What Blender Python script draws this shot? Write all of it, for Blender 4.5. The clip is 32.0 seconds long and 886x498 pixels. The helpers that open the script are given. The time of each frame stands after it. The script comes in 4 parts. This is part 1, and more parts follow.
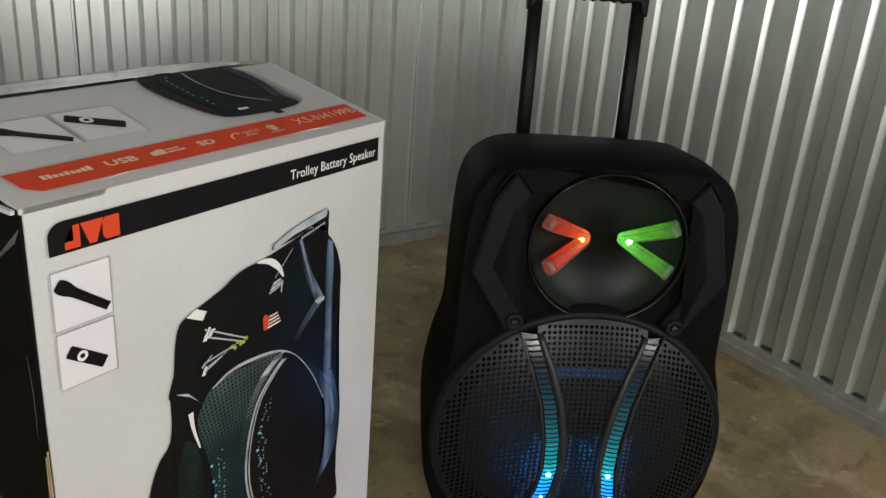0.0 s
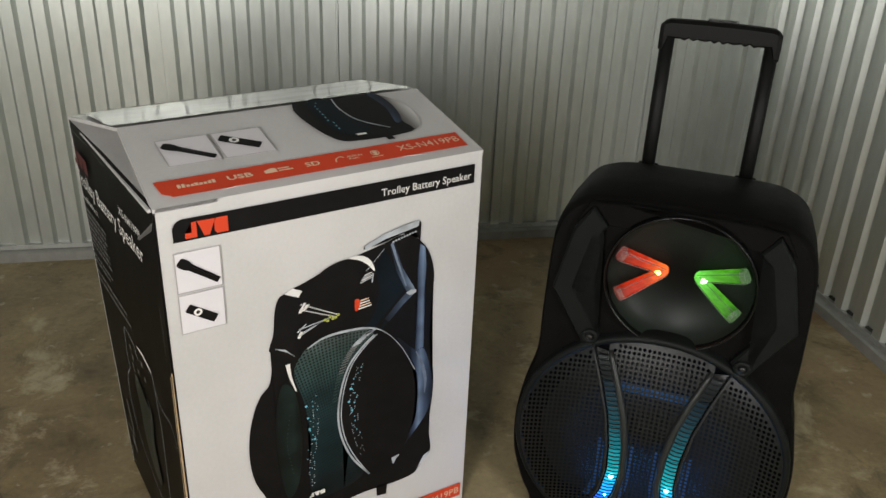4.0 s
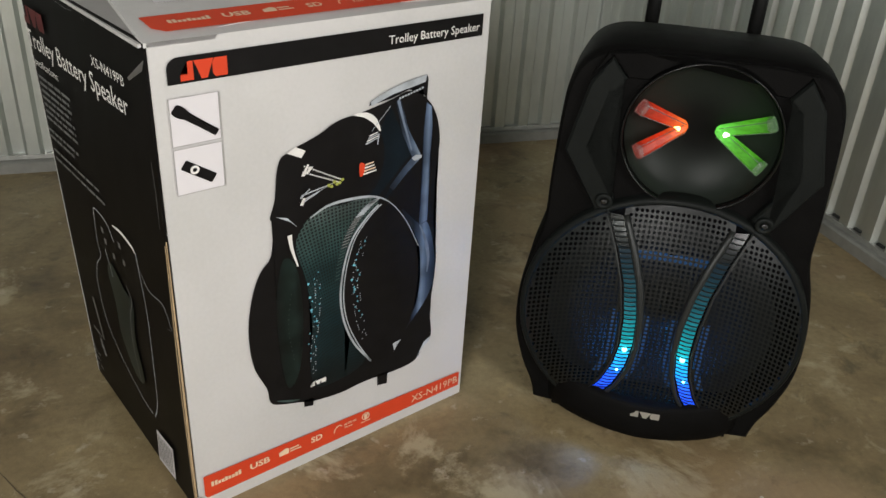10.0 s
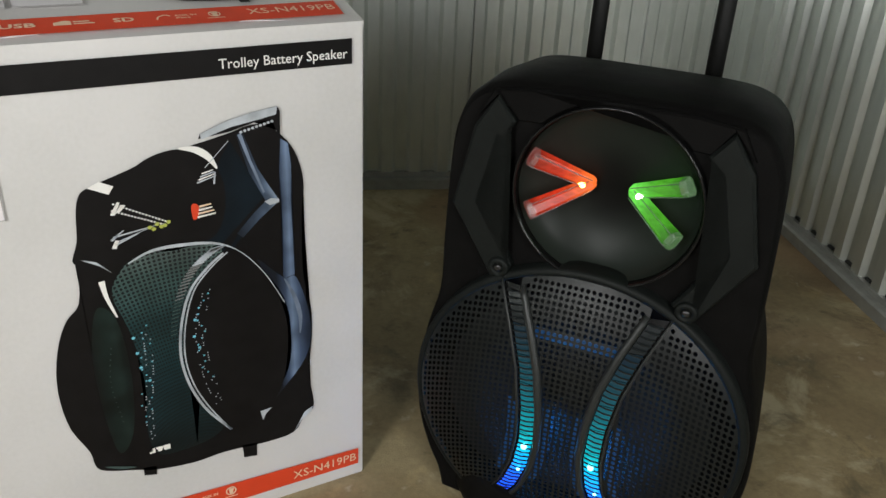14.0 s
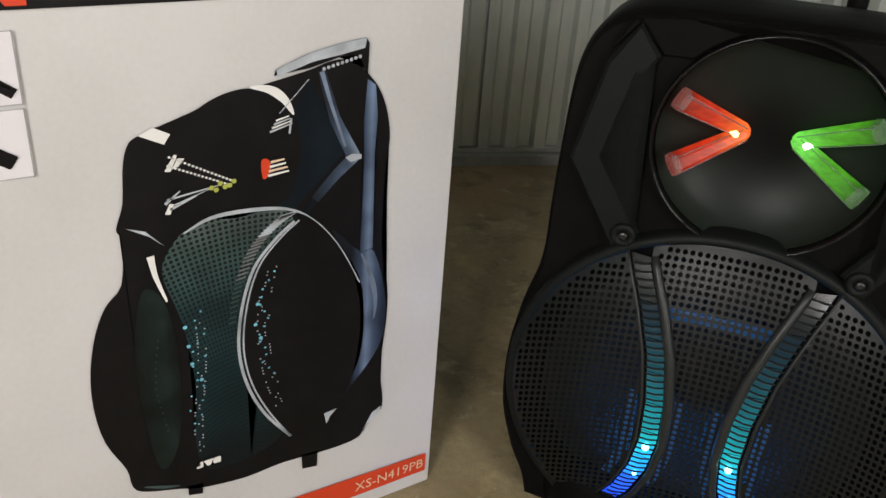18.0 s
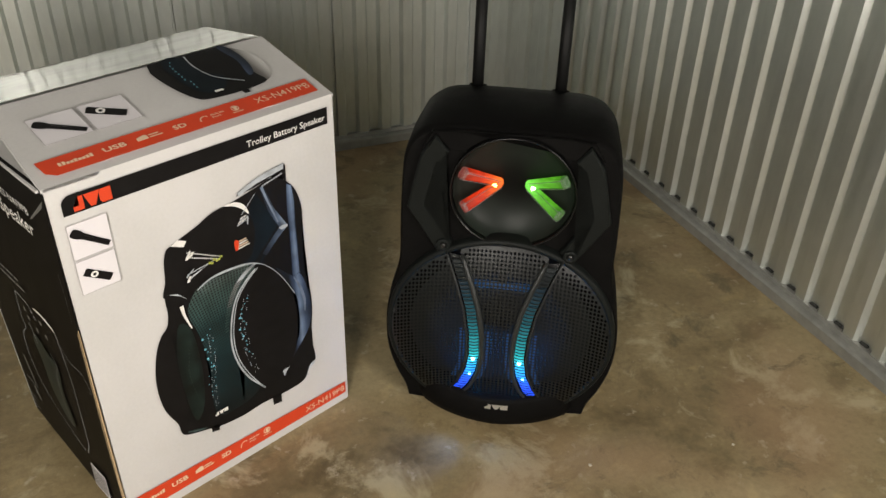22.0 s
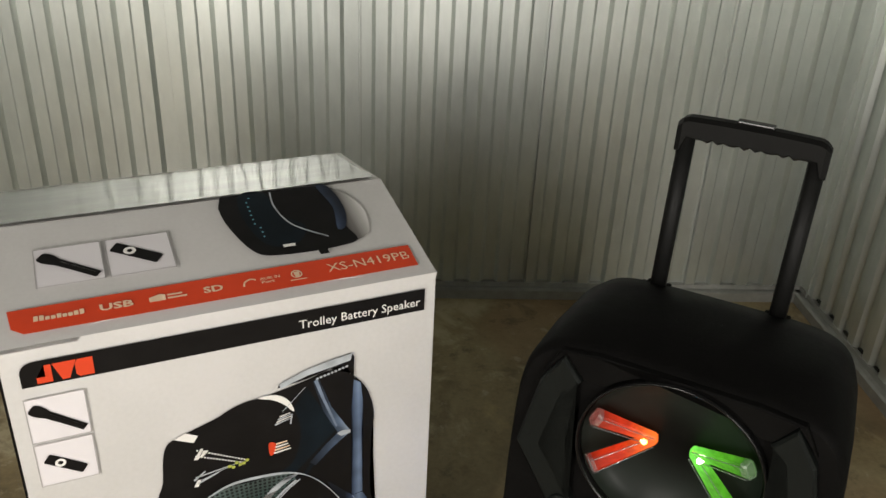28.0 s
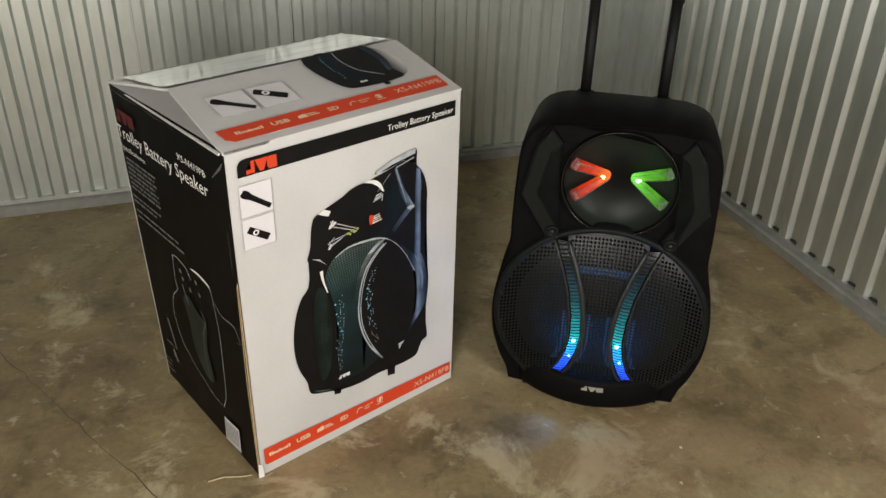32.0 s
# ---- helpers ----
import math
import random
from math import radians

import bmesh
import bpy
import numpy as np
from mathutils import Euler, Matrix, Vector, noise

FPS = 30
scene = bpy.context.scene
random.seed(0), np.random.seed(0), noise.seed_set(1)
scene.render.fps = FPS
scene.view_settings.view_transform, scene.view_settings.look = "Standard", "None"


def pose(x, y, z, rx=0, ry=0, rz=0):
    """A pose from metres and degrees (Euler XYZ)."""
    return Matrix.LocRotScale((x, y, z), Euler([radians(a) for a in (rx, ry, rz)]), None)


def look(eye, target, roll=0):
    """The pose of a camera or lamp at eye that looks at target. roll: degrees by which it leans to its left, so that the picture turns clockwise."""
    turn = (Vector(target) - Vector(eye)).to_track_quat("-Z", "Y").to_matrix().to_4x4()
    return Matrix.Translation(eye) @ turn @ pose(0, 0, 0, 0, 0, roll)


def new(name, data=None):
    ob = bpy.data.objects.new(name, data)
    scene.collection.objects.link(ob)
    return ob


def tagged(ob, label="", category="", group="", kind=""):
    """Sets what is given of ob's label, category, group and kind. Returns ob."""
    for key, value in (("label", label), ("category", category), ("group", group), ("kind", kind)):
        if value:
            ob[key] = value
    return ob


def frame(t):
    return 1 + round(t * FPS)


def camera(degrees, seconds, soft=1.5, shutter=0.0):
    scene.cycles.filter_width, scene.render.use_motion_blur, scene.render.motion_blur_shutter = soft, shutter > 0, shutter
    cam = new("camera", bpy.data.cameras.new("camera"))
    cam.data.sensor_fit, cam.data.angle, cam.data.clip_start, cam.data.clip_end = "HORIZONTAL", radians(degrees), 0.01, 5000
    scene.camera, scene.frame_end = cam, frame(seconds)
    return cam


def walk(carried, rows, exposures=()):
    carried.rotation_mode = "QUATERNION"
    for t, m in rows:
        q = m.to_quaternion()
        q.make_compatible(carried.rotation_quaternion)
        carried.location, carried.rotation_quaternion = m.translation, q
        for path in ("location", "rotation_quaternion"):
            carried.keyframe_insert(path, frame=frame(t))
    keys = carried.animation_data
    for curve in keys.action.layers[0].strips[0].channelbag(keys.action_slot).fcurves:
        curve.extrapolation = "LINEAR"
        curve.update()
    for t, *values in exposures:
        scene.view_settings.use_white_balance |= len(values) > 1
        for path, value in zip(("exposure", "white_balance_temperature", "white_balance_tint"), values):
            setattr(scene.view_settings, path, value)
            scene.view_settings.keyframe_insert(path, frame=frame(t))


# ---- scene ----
cam = camera(55.0, 32.0, soft=1.5)

# seconds, eye x y z, tilt, lean, yaw
ROWS = [
    (0, -0.352, -0.641, 0.926, 68.22, 4.46, -57.05), (0.5, -0.555, -0.996, 1.063, 68.29, 2.81, -52.59), (1, -0.640, -1.282, 1.117, 68.40, 1.75, -46.77),
    (1.5, -0.663, -1.234, 1.105, 67.84, 2.24, -44.00), (2, -0.558, -1.126, 1.100, 66.85, 1.80, -40.43), (2.5, -0.476, -1.007, 1.090, 64.93, 2.59, -41.70),
    (3, -0.305, -0.981, 1.109, 64.20, 2.57, -39.94), (3.5, -0.263, -0.993, 1.112, 64.06, 2.58, -36.38), (5.5, -0.025, -0.833, 0.973, 63.22, 1.18, -28.58),
    (6, -0.034, -0.850, 0.966, 62.51, 1.22, -29.03), (6.5, -0.263, -0.800, 0.899, 64.13, 3.07, -40.11), (7, -0.339, -0.816, 0.908, 62.85, 3.51, -45.13),
    (7.5, -0.331, -0.854, 0.917, 62.59, 3.77, -46.69), (8, -0.310, -0.889, 0.922, 62.52, 3.59, -43.99), (8.5, -0.307, -0.897, 0.921, 62.43, 3.21, -40.96),
    (9, -0.308, -0.870, 0.934, 61.23, 3.56, -40.44), (9.5, -0.304, -0.895, 0.919, 62.11, 3.15, -39.20), (10, -0.309, -0.869, 0.934, 60.92, 3.63, -40.10),
    (10.5, -0.310, -0.905, 0.922, 62.21, 3.00, -38.60), (11, -0.303, -0.908, 0.921, 62.30, 3.01, -38.57), (11.5, -0.378, -1.113, 1.035, 62.17, 2.35, -35.75),
    (12, -0.365, -1.124, 1.047, 61.94, 2.73, -36.04), (12.5, -0.216, -0.977, 0.927, 63.06, 3.47, -38.25), (13, -0.068, -0.914, 0.895, 64.28, 3.26, -37.01),
    (13.5, 0.053, -0.900, 0.894, 64.26, 2.82, -34.35), (14, 0.082, -0.914, 0.891, 62.91, 2.84, -29.64), (14.5, 0.065, -0.941, 0.889, 62.28, 2.27, -20.12),
    (16.5, -0.136, -1.005, 1.030, 58.39, 3.07, -26.16), (17, -0.022, -0.873, 0.969, 56.75, 2.33, -26.00), (17.5, 0.028, -0.748, 0.801, 61.79, 2.79, -28.42),
    (18, -0.000, -0.701, 0.777, 62.73, 4.31, -34.28), (18.5, -0.011, -0.807, 0.862, 61.21, 3.22, -33.20), (19, 0.038, -0.751, 0.807, 62.83, 3.53, -34.87),
    (19.5, 0.215, -0.606, 0.769, 60.55, 2.45, -34.07), (20, 0.244, -0.532, 0.782, 61.73, 3.81, -37.13), (20.5, 0.114, -0.593, 0.853, 61.56, 2.07, -36.57),
    (21, 0.001, -0.617, 0.938, 58.17, 3.28, -45.90), (21.5, -0.157, -0.830, 1.128, 56.12, 3.27, -47.48), (22, -0.305, -1.053, 1.237, 56.43, 1.53, -44.98),
    (22.5, -0.345, -1.095, 1.329, 54.19, 2.18, -43.49), (23, -0.531, -1.022, 1.294, 58.88, 1.55, -47.14), (23.5, -0.607, -0.963, 1.284, 60.98, 1.69, -49.03),
    (24, -0.623, -0.936, 1.256, 62.96, 1.51, -50.38), (24.5, -0.612, -0.930, 1.264, 62.92, 1.55, -50.73), (26.5, -0.310, -0.841, 1.145, 65.39, 2.57, -48.89),
    (27, -0.148, -0.740, 1.098, 66.95, 2.70, -45.69), (27.5, -0.020, -0.763, 1.092, 67.41, 2.67, -39.31), (28, 0.099, -0.812, 1.169, 62.70, 2.80, -25.64),
    (28.5, 0.135, -0.821, 1.180, 61.50, 2.34, -15.84), (29, 0.119, -0.813, 1.186, 60.98, 2.44, -10.08), (29.5, 0.098, -0.788, 1.221, 58.68, 2.22, -5.39),
    (30, 0.041, -0.844, 1.169, 60.63, 2.86, -4.86), (30.5, -0.140, -0.896, 1.187, 58.01, 3.22, -26.48), (31, -0.243, -1.109, 1.199, 58.45, 1.73, -31.46),
    (31.5, -0.365, -1.194, 1.177, 59.70, 1.03, -35.28), (32, -0.514, -1.117, 1.209, 59.60, 1.49, -40.71),
]


def eye_pose(x, y, z, tilt, lean, yaw):
    return pose(x, y, z, tilt, 0, yaw) @ pose(0, 0, 0, 0, 0, lean)


walk(cam, [(r[0], eye_pose(*r[1:])) for r in ROWS], [(0.0, -0.40, 6250, 10), (1.0, -0.22, 6350, 10), (2.0, -0.26, 6350, 10), (3.0, -0.24, 6350, 10), (6.0, -0.24, 6200, 9), (9.0, -0.26, 6300, 10), (13.0, -0.24, 6050, 8), (17.0, -0.22, 6350, 10), (18.0, -0.27, 6350, 12), (20.0, -0.32, 6200, 9), (22.0, 0.0, 6700, 11), (23.0, -0.04, 6350, 10), (24.0, -0.02, 6450, 10), (28.0, -0.08, 6550, 10), (30.0, -0.05, 6550, 10), (31.0, 0.0, 6700, 11), (32.0, -0.12, 6550, 10)])

# ---- world and lights ----
world = bpy.data.worlds.new("world")
scene.world = world
world.use_nodes = True
wn = world.node_tree
sky = wn.nodes.new("ShaderNodeTexSky")
sky.sky_type, sky.sun_disc, sky.sun_elevation, sky.sun_rotation = "NISHITA", False, radians(40), radians(215)
wn.links.new(sky.outputs["Color"], wn.nodes["Background"].inputs["Color"])
wn.nodes["Background"].inputs["Strength"].default_value = 0.06

# The room: x along the back wall, y into it, z up.
TURN = -21.5
ROOM = pose(0.366, 1.232, 0, 0, 0, TURN)
LEFT, RIGHT, FRONT, CEIL = -0.84, 1.65, -3.05, 2.60
# two openings assumed in the unseen front wall, through which the lamps shine
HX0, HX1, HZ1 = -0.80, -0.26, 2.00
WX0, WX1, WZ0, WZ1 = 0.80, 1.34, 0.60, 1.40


def room(x, y, z):
    return ROOM @ Vector((x, y, z))


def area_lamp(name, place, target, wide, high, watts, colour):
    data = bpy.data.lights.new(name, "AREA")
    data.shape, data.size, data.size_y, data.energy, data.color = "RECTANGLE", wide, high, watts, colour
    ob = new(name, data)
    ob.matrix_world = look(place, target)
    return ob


# two assumed lamps out of view, set to suit how the shadows fall
area_lamp("assumed_left_light", room((HX0 + HX1) / 2, FRONT - 0.03, 1.22), room((HX0 + HX1) / 2 + 0.5, 0, 0.7), HX1 - HX0, 0.95, 42, (1.0, 0.95, 0.885))
area_lamp("assumed_right_light", room((WX0 + WX1) / 2, FRONT - 0.03, (WZ0 + WZ1) / 2), room((WX0 + WX1) / 2 - 0.7, 0, 0.6), WX1 - WX0, WZ1 - WZ0, 21, (1.0, 0.95, 0.885))

# ---- materials ----


class Nodes:
    """A small helper for node materials."""

    def __init__(self, name):
        self.mat = bpy.data.materials.new(name)
        self.mat.use_nodes = True
        self.tree = self.mat.node_tree
        self.bsdf = self.tree.nodes["Principled BSDF"]
        self.out = self.tree.nodes["Material Output"]

    def add(self, kind, **values):
        node = self.tree.nodes.new(kind)
        for key, value in values.items():
            node.inputs[key.replace("_", " ")].default_value = value
        return node

    def link(self, a, b):
        self.tree.links.new(a, b)

    def coords(self, scale=1.0, kind="Object"):
        c = self.tree.nodes.new("ShaderNodeTexCoord")
        m = self.tree.nodes.new("ShaderNodeMapping")
        m.inputs["Scale"].default_value = scale if isinstance(scale, (tuple, list)) else (scale,) * 3
        self.link(c.outputs[kind], m.inputs["Vector"])
        return m.outputs["Vector"]

    def noise(self, vec, scale, detail=4.0, rough=0.55, distort=0.0):
        n = self.add("ShaderNodeTexNoise", Scale=scale, Detail=detail, Roughness=rough, Distortion=distort)
        self.link(vec, n.inputs["Vector"])
        return n.outputs["Fac"]

    def ramp(self, fac, stops):
        r = self.tree.nodes.new("ShaderNodeValToRGB")
        els = r.color_ramp.elements
        while len(els) < len(stops):
            els.new(0.5)
        for e, (pos, col) in zip(els, stops):
            e.position, e.color = pos, (*col, 1.0) if len(col) == 3 else col
        self.link(fac, r.inputs["Fac"])
        return r.outputs["Color"]

    def math(self, op, a, b=None):
        m = self.tree.nodes.new("ShaderNodeMath")
        m.operation = op
        for k, v in enumerate((a, b)):
            if v is None:
                continue
            if isinstance(v, (int, float)):
                m.inputs[k].default_value = v
            else:
                self.link(v, m.inputs[k])
        return m.outputs[0]

    def mix(self, fac, a, b, mode="MIX"):
        m = self.tree.nodes.new("ShaderNodeMix")
        m.data_type, m.blend_type = "RGBA", mode
        if isinstance(fac, (int, float)):
            m.inputs[0].default_value = fac
        else:
            self.link(fac, m.inputs[0])
        for k, v in ((6, a), (7, b)):
            if isinstance(v, (tuple, list)):
                m.inputs[k].default_value = (*v, 1.0)
            else:
                self.link(v, m.inputs[k])
        return m.outputs[2]

    def bump(self, height, strength=0.3, dist=0.002):
        b = self.add("ShaderNodeBump", Strength=strength, Distance=dist)
        self.link(height, b.inputs["Height"])
        self.link(b.outputs["Normal"], self.bsdf.inputs["Normal"])

    def colour(self, c):
        if isinstance(c, (tuple, list)):
            self.bsdf.inputs["Base Color"].default_value = (*c, 1.0)
        else:
            self.link(c, self.bsdf.inputs["Base Color"])

    def rough(self, r):
        if isinstance(r, (int, float)):
            self.bsdf.inputs["Roughness"].default_value = r
        else:
            self.link(r, self.bsdf.inputs["Roughness"])


def plain(name, colour, rough=0.5, metal=0.0, grain=0.08, scale=60.0, bump=0.0, spec=0.5):
    """A surface with a little variation of colour and gloss at two scales."""
    n = Nodes(name)
    v = n.coords(1.0)
    a = n.noise(v, scale, 5.0)
    b = n.noise(v, scale / 9.0, 3.0)
    f = n.math("ADD", n.math("MULTIPLY", a, 0.5), n.math("MULTIPLY", b, 0.5))
    lo = tuple(max(0.0, c * (1 - grain)) for c in colour)
    hi = tuple(min(1.0, c * (1 + grain)) for c in colour)
    n.colour(n.ramp(f, [(0.35, lo), (0.65, hi)]))
    n.rough(n.math("ADD", n.math("MULTIPLY", b, 0.16), rough - 0.08))
    n.bsdf.inputs["Metallic"].default_value = metal
    n.bsdf.inputs["Specular IOR Level"].default_value = spec
    if bump:
        n.bump(a, bump, 0.001)
    return n.mat


def glowing(name, colour, strength, rough=0.25):
    n = Nodes(name)
    v = n.coords(1.0)
    n.colour(tuple(0.25 * c + 0.03 for c in colour))
    n.rough(rough)
    n.bsdf.inputs["Emission Color"].default_value = (*colour, 1.0)
    f = n.noise(v, 90.0, 2.0)
    n.link(n.math("MULTIPLY", n.math("ADD", f, 0.5), strength), n.bsdf.inputs["Emission Strength"])
    return n.mat


def make_wall_paint():
    n = Nodes("wall_sheet_paint")
    v = n.coords((1.0, 1.0, 0.35))
    fine = n.noise(v, 45.0, 6.0)
    big = n.noise(v, 2.6, 4.0)
    f = n.math("ADD", n.math("MULTIPLY", fine, 0.35), n.math("MULTIPLY", big, 0.65))
    n.colour(n.ramp(f, [(0.30, (0.56, 0.592, 0.562)), (0.52, (0.67, 0.705, 0.67)), (0.72, (0.75, 0.775, 0.745))]))
    n.rough(n.math("ADD", n.math("MULTIPLY", big, 0.16), 0.25))
    n.bsdf.inputs["Metallic"].default_value = 0.82
    n.bump(n.noise(n.coords((1, 1, 0.25)), 9.0, 2.0), 0.25, 0.004)
    return n.mat


def make_concrete():
    n = Nodes("stained_concrete")
    v = n.coords(1.0)
    big = n.noise(v, 2.3, 5.0, 0.6, 0.6)
    mid = n.noise(v, 7.5, 6.0, 0.65, 0.3)
    fine = n.noise(v, 70.0, 6.0, 0.7)
    grit = n.noise(v, 260.0, 3.0, 0.6)
    base = n.ramp(big, [(0.34, (0.183, 0.134, 0.067)), (0.50, (0.292, 0.226, 0.117)), (0.66, (0.398, 0.326, 0.185))])
    blot = n.ramp(mid, [(0.34, (0.62, 0.59, 0.54)), (0.47, (0.95, 0.94, 0.92)), (0.60, (1.0, 1.0, 1.0)), (0.70, (1.30, 1.27, 1.20))])
    c = n.mix(1.0, base, blot, "MULTIPLY")
    c = n.mix(0.35, c, n.ramp(fine, [(0.35, (0.55, 0.53, 0.50)), (0.65, (1.2, 1.18, 1.15))]), "MULTIPLY")
    # pale worn spots and a few ruddy ones
    worn = n.noise(v, 4.4, 6.0, 0.70, 0.5)
    spots = n.ramp(worn, [(0.55, (0, 0, 0)), (0.63, (1, 1, 1))])
    c = n.mix(n.math("MULTIPLY", spots, 0.55), c, (0.56, 0.485, 0.315))
    flecks = n.ramp(n.noise(v, 24.0, 4.0, 0.6, 0.2), [(0.63, (0, 0, 0)), (0.70, (1, 1, 1))])
    c = n.mix(n.math("MULTIPLY", flecks, 0.45), c, (0.58, 0.51, 0.39))
    ruddy = n.ramp(n.noise(v, 1.7, 3.0, 0.5, 0.4), [(0.55, (0, 0, 0)), (0.70, (1, 1, 1))])
    c = n.mix(n.math("MULTIPLY", ruddy, 0.48), c, (0.38, 0.240, 0.135))
    dark = n.ramp(n.noise(v, 9.0, 6.0, 0.72, 0.4), [(0.33, (1, 1, 1)), (0.44, (0, 0, 0))])
    c = n.mix(n.math("MULTIPLY", dark, 0.62), c, (0.085, 0.068, 0.036))
    n.colour(c)
    n.rough(n.math("ADD", n.math("MULTIPLY", mid, 0.35), 0.38))
    n.bump(n.math("ADD", n.math("MULTIPLY", mid, 0.7), n.math("MULTIPLY", grit, 0.3)), 0.35, 0.006)
    return n.mat


def make_carton_white():
    n = Nodes("white_carton_print")
    v = n.coords(1.0)
    soft = n.noise(v, 3.2, 3.0)
    fine = n.noise(v, 180.0, 3.0)
    f = n.math("ADD", n.math("MULTIPLY", soft, 0.8), n.math("MULTIPLY", fine, 0.2))
    n.colour(n.ramp(f, [(0.3, (0.53, 0.52, 0.50)), (0.55, (0.615, 0.60, 0.585)), (0.75, (0.645, 0.62, 0.62))]))
    n.rough(0.42)
    n.bump(n.noise(n.coords((1, 1, 0.12)), 60.0, 2.0), 0.12, 0.002)
    return n.mat


M_WALL = make_wall_paint()
M_FLOOR = make_concrete()
M_TRIM = plain("galvanised_trim", (0.30, 0.30, 0.275), 0.45, 0.3, 0.2, 30)
M_GAP = plain("grey_wall_core", (0.20, 0.20, 0.18), 0.8)
# M_CEIL: added surfaces out of view, kept dark to limit bounced light
M_CEIL = plain("dark_unseen_surround", (0.055, 0.054, 0.05), 0.7, 0, 0.1, 12)
M_WHITE = make_carton_white()
M_KRAFT = plain("kraft_board", (0.42, 0.30, 0.17), 0.85, 0, 0.2, 90, 0.2)
M_BLACKINK = plain("black_print", (0.0075, 0.0068, 0.0068), 0.38, 0, 0.3, 40, spec=0.15)
M_SIDEINK = plain("black_side_print", (0.005, 0.0042, 0.0040), 0.45, 0, 0.5, 14, spec=0.10)
M_RED = plain("orange_red_print", (0.64, 0.058, 0.018), 0.5, 0, 0.06, 30, spec=0.25)
M_DARKRED = plain("dark_red_print", (0.10, 0.012, 0.014), 0.45, 0, 0.2, 40)
M_WHITEINK = plain("white_print", (0.80, 0.78, 0.74), 0.45, 0, 0.03, 50)
M_CREAMINK = plain("cream_print", (0.80, 0.58, 0.40), 0.45, 0, 0.05, 50)
M_GREYINK = plain("grey_print", (0.15, 0.15, 0.148), 0.45, 0, 0.25, 200)
M_PICWHITE = plain("photo_white_print", (0.73, 0.70, 0.715), 0.4, 0, 0.02, 20)
M_LINE = plain("thin_grey_print", (0.36, 0.34, 0.33), 0.5)


def sliding_ink(name, axis, stops, grain=0.3, scale=9.0):
    """Printed shading that runs along one axis of the carton."""
    n = Nodes(name)
    c = n.tree.nodes.new("ShaderNodeTexCoord")
    sep = n.tree.nodes.new("ShaderNodeSeparateXYZ")
    n.link(c.outputs["Object"], sep.inputs[0])
    low, high = stops[0][0], stops[-1][0]
    f = n.math("DIVIDE", n.math("SUBTRACT", sep.outputs[axis], low), high - low)
    col = n.ramp(f, [((p - low) / (high - low), q) for p, q in stops])
    soft = n.noise(n.coords(1.0), scale, 2.0)
    n.colour(n.mix(1.0, col, n.ramp(soft, [(0.35, (1 - grain,) * 3), (0.65, (1 + grain,) * 3)]), "MULTIPLY"))
    n.rough(0.4)
    n.bsdf.inputs["Specular IOR Level"].default_value = 0.3
    return n


def make_mesh_ink():
    """The printed grille: dark round holes on a shaded teal ground."""
    n = sliding_ink("printed_mesh", 2, [(0.14, (0.003, 0.008, 0.009)), (0.25, (0.006, 0.024, 0.029)), (0.34, (0.014, 0.042, 0.044)), (0.40, (0.040, 0.072, 0.066)), (0.436, (0.105, 0.135, 0.125))], 0.35, 14.0)
    c = n.tree.nodes.new("ShaderNodeTexCoord")
    sep = n.tree.nodes.new("ShaderNodeSeparateXYZ")
    n.link(c.outputs["Object"], sep.inputs[0])
    dx, dz = n.math("SUBTRACT", sep.outputs[0], 0.25), n.math("SUBTRACT", sep.outputs[2], 0.12)
    r = n.math("SQRT", n.math("ADD", n.math("MULTIPLY", dx, dx), n.math("MULTIPLY", dz, dz)))
    a = n.math("MULTIPLY", n.math("ARCTAN2", dx, dz), 0.27)
    u = n.math("SUBTRACT", n.math("FRACT", n.math("DIVIDE", r, 0.0052)), 0.5)
    v = n.math("SUBTRACT", n.math("FRACT", n.math("DIVIDE", a, 0.0052)), 0.5)
    d = n.math("SQRT", n.math("ADD", n.math("MULTIPLY", u, u), n.math("MULTIPLY", v, v)))
    hole = n.math("LESS_THAN", d, 0.33)
    shade = n.bsdf.inputs["Base Color"].links[0].from_socket
    n.colour(n.mix(hole, shade, (0.003, 0.004, 0.004)))
    return n.mat


M_BLUEINK = sliding_ink("steel_blue_print", 0, [(0.362, (0.004, 0.006, 0.010)), (0.373, (0.030, 0.045, 0.080)), (0.381, (0.130, 0.180, 0.270)), (0.390, (0.050, 0.075, 0.130)), (0.400, (0.020, 0.030, 0.055)), (0.408, (0.008, 0.012, 0.022))], 0.35, 16.0).mat
M_BRACEINK = sliding_ink("blue_brace_print", 0, [(0.318, (0.006, 0.009, 0.014)), (0.338, (0.022, 0.032, 0.050)), (0.355, (0.075, 0.105, 0.160)), (0.366, (0.20, 0.25, 0.32))], 0.4, 30.0).mat
M_DARKBLUE = plain("dark_blue_print", (0.004, 0.008, 0.012), 0.45, 0, 0.5, 25, spec=0.18)
M_TEALINK = sliding_ink("dark_teal_print", 0, [(0.135, (0.003, 0.004, 0.004)), (0.152, (0.006, 0.013, 0.011)), (0.164, (0.009, 0.018, 0.0155)), (0.177, (0.003, 0.006, 0.006))], 0.5, 20.0).mat
M_MESHINK = make_mesh_ink()
M_SOFTSHADE = sliding_ink("soft_shadow_print", 0, [(0.400, (0.05, 0.046, 0.042)), (0.415, (0.17, 0.16, 0.15)), (0.428, (0.45, 0.44, 0.42)), (0.437, (0.70, 0.685, 0.67))], 0.05, 10.0).mat
M_SHINEINK = plain("pale_highlight_print", (0.42, 0.45, 0.48), 0.4, 0, 0.35, 45)
M_CYANINK = plain("cyan_print", (0.16, 0.46, 0.58), 0.4, 0, 0.3, 80)
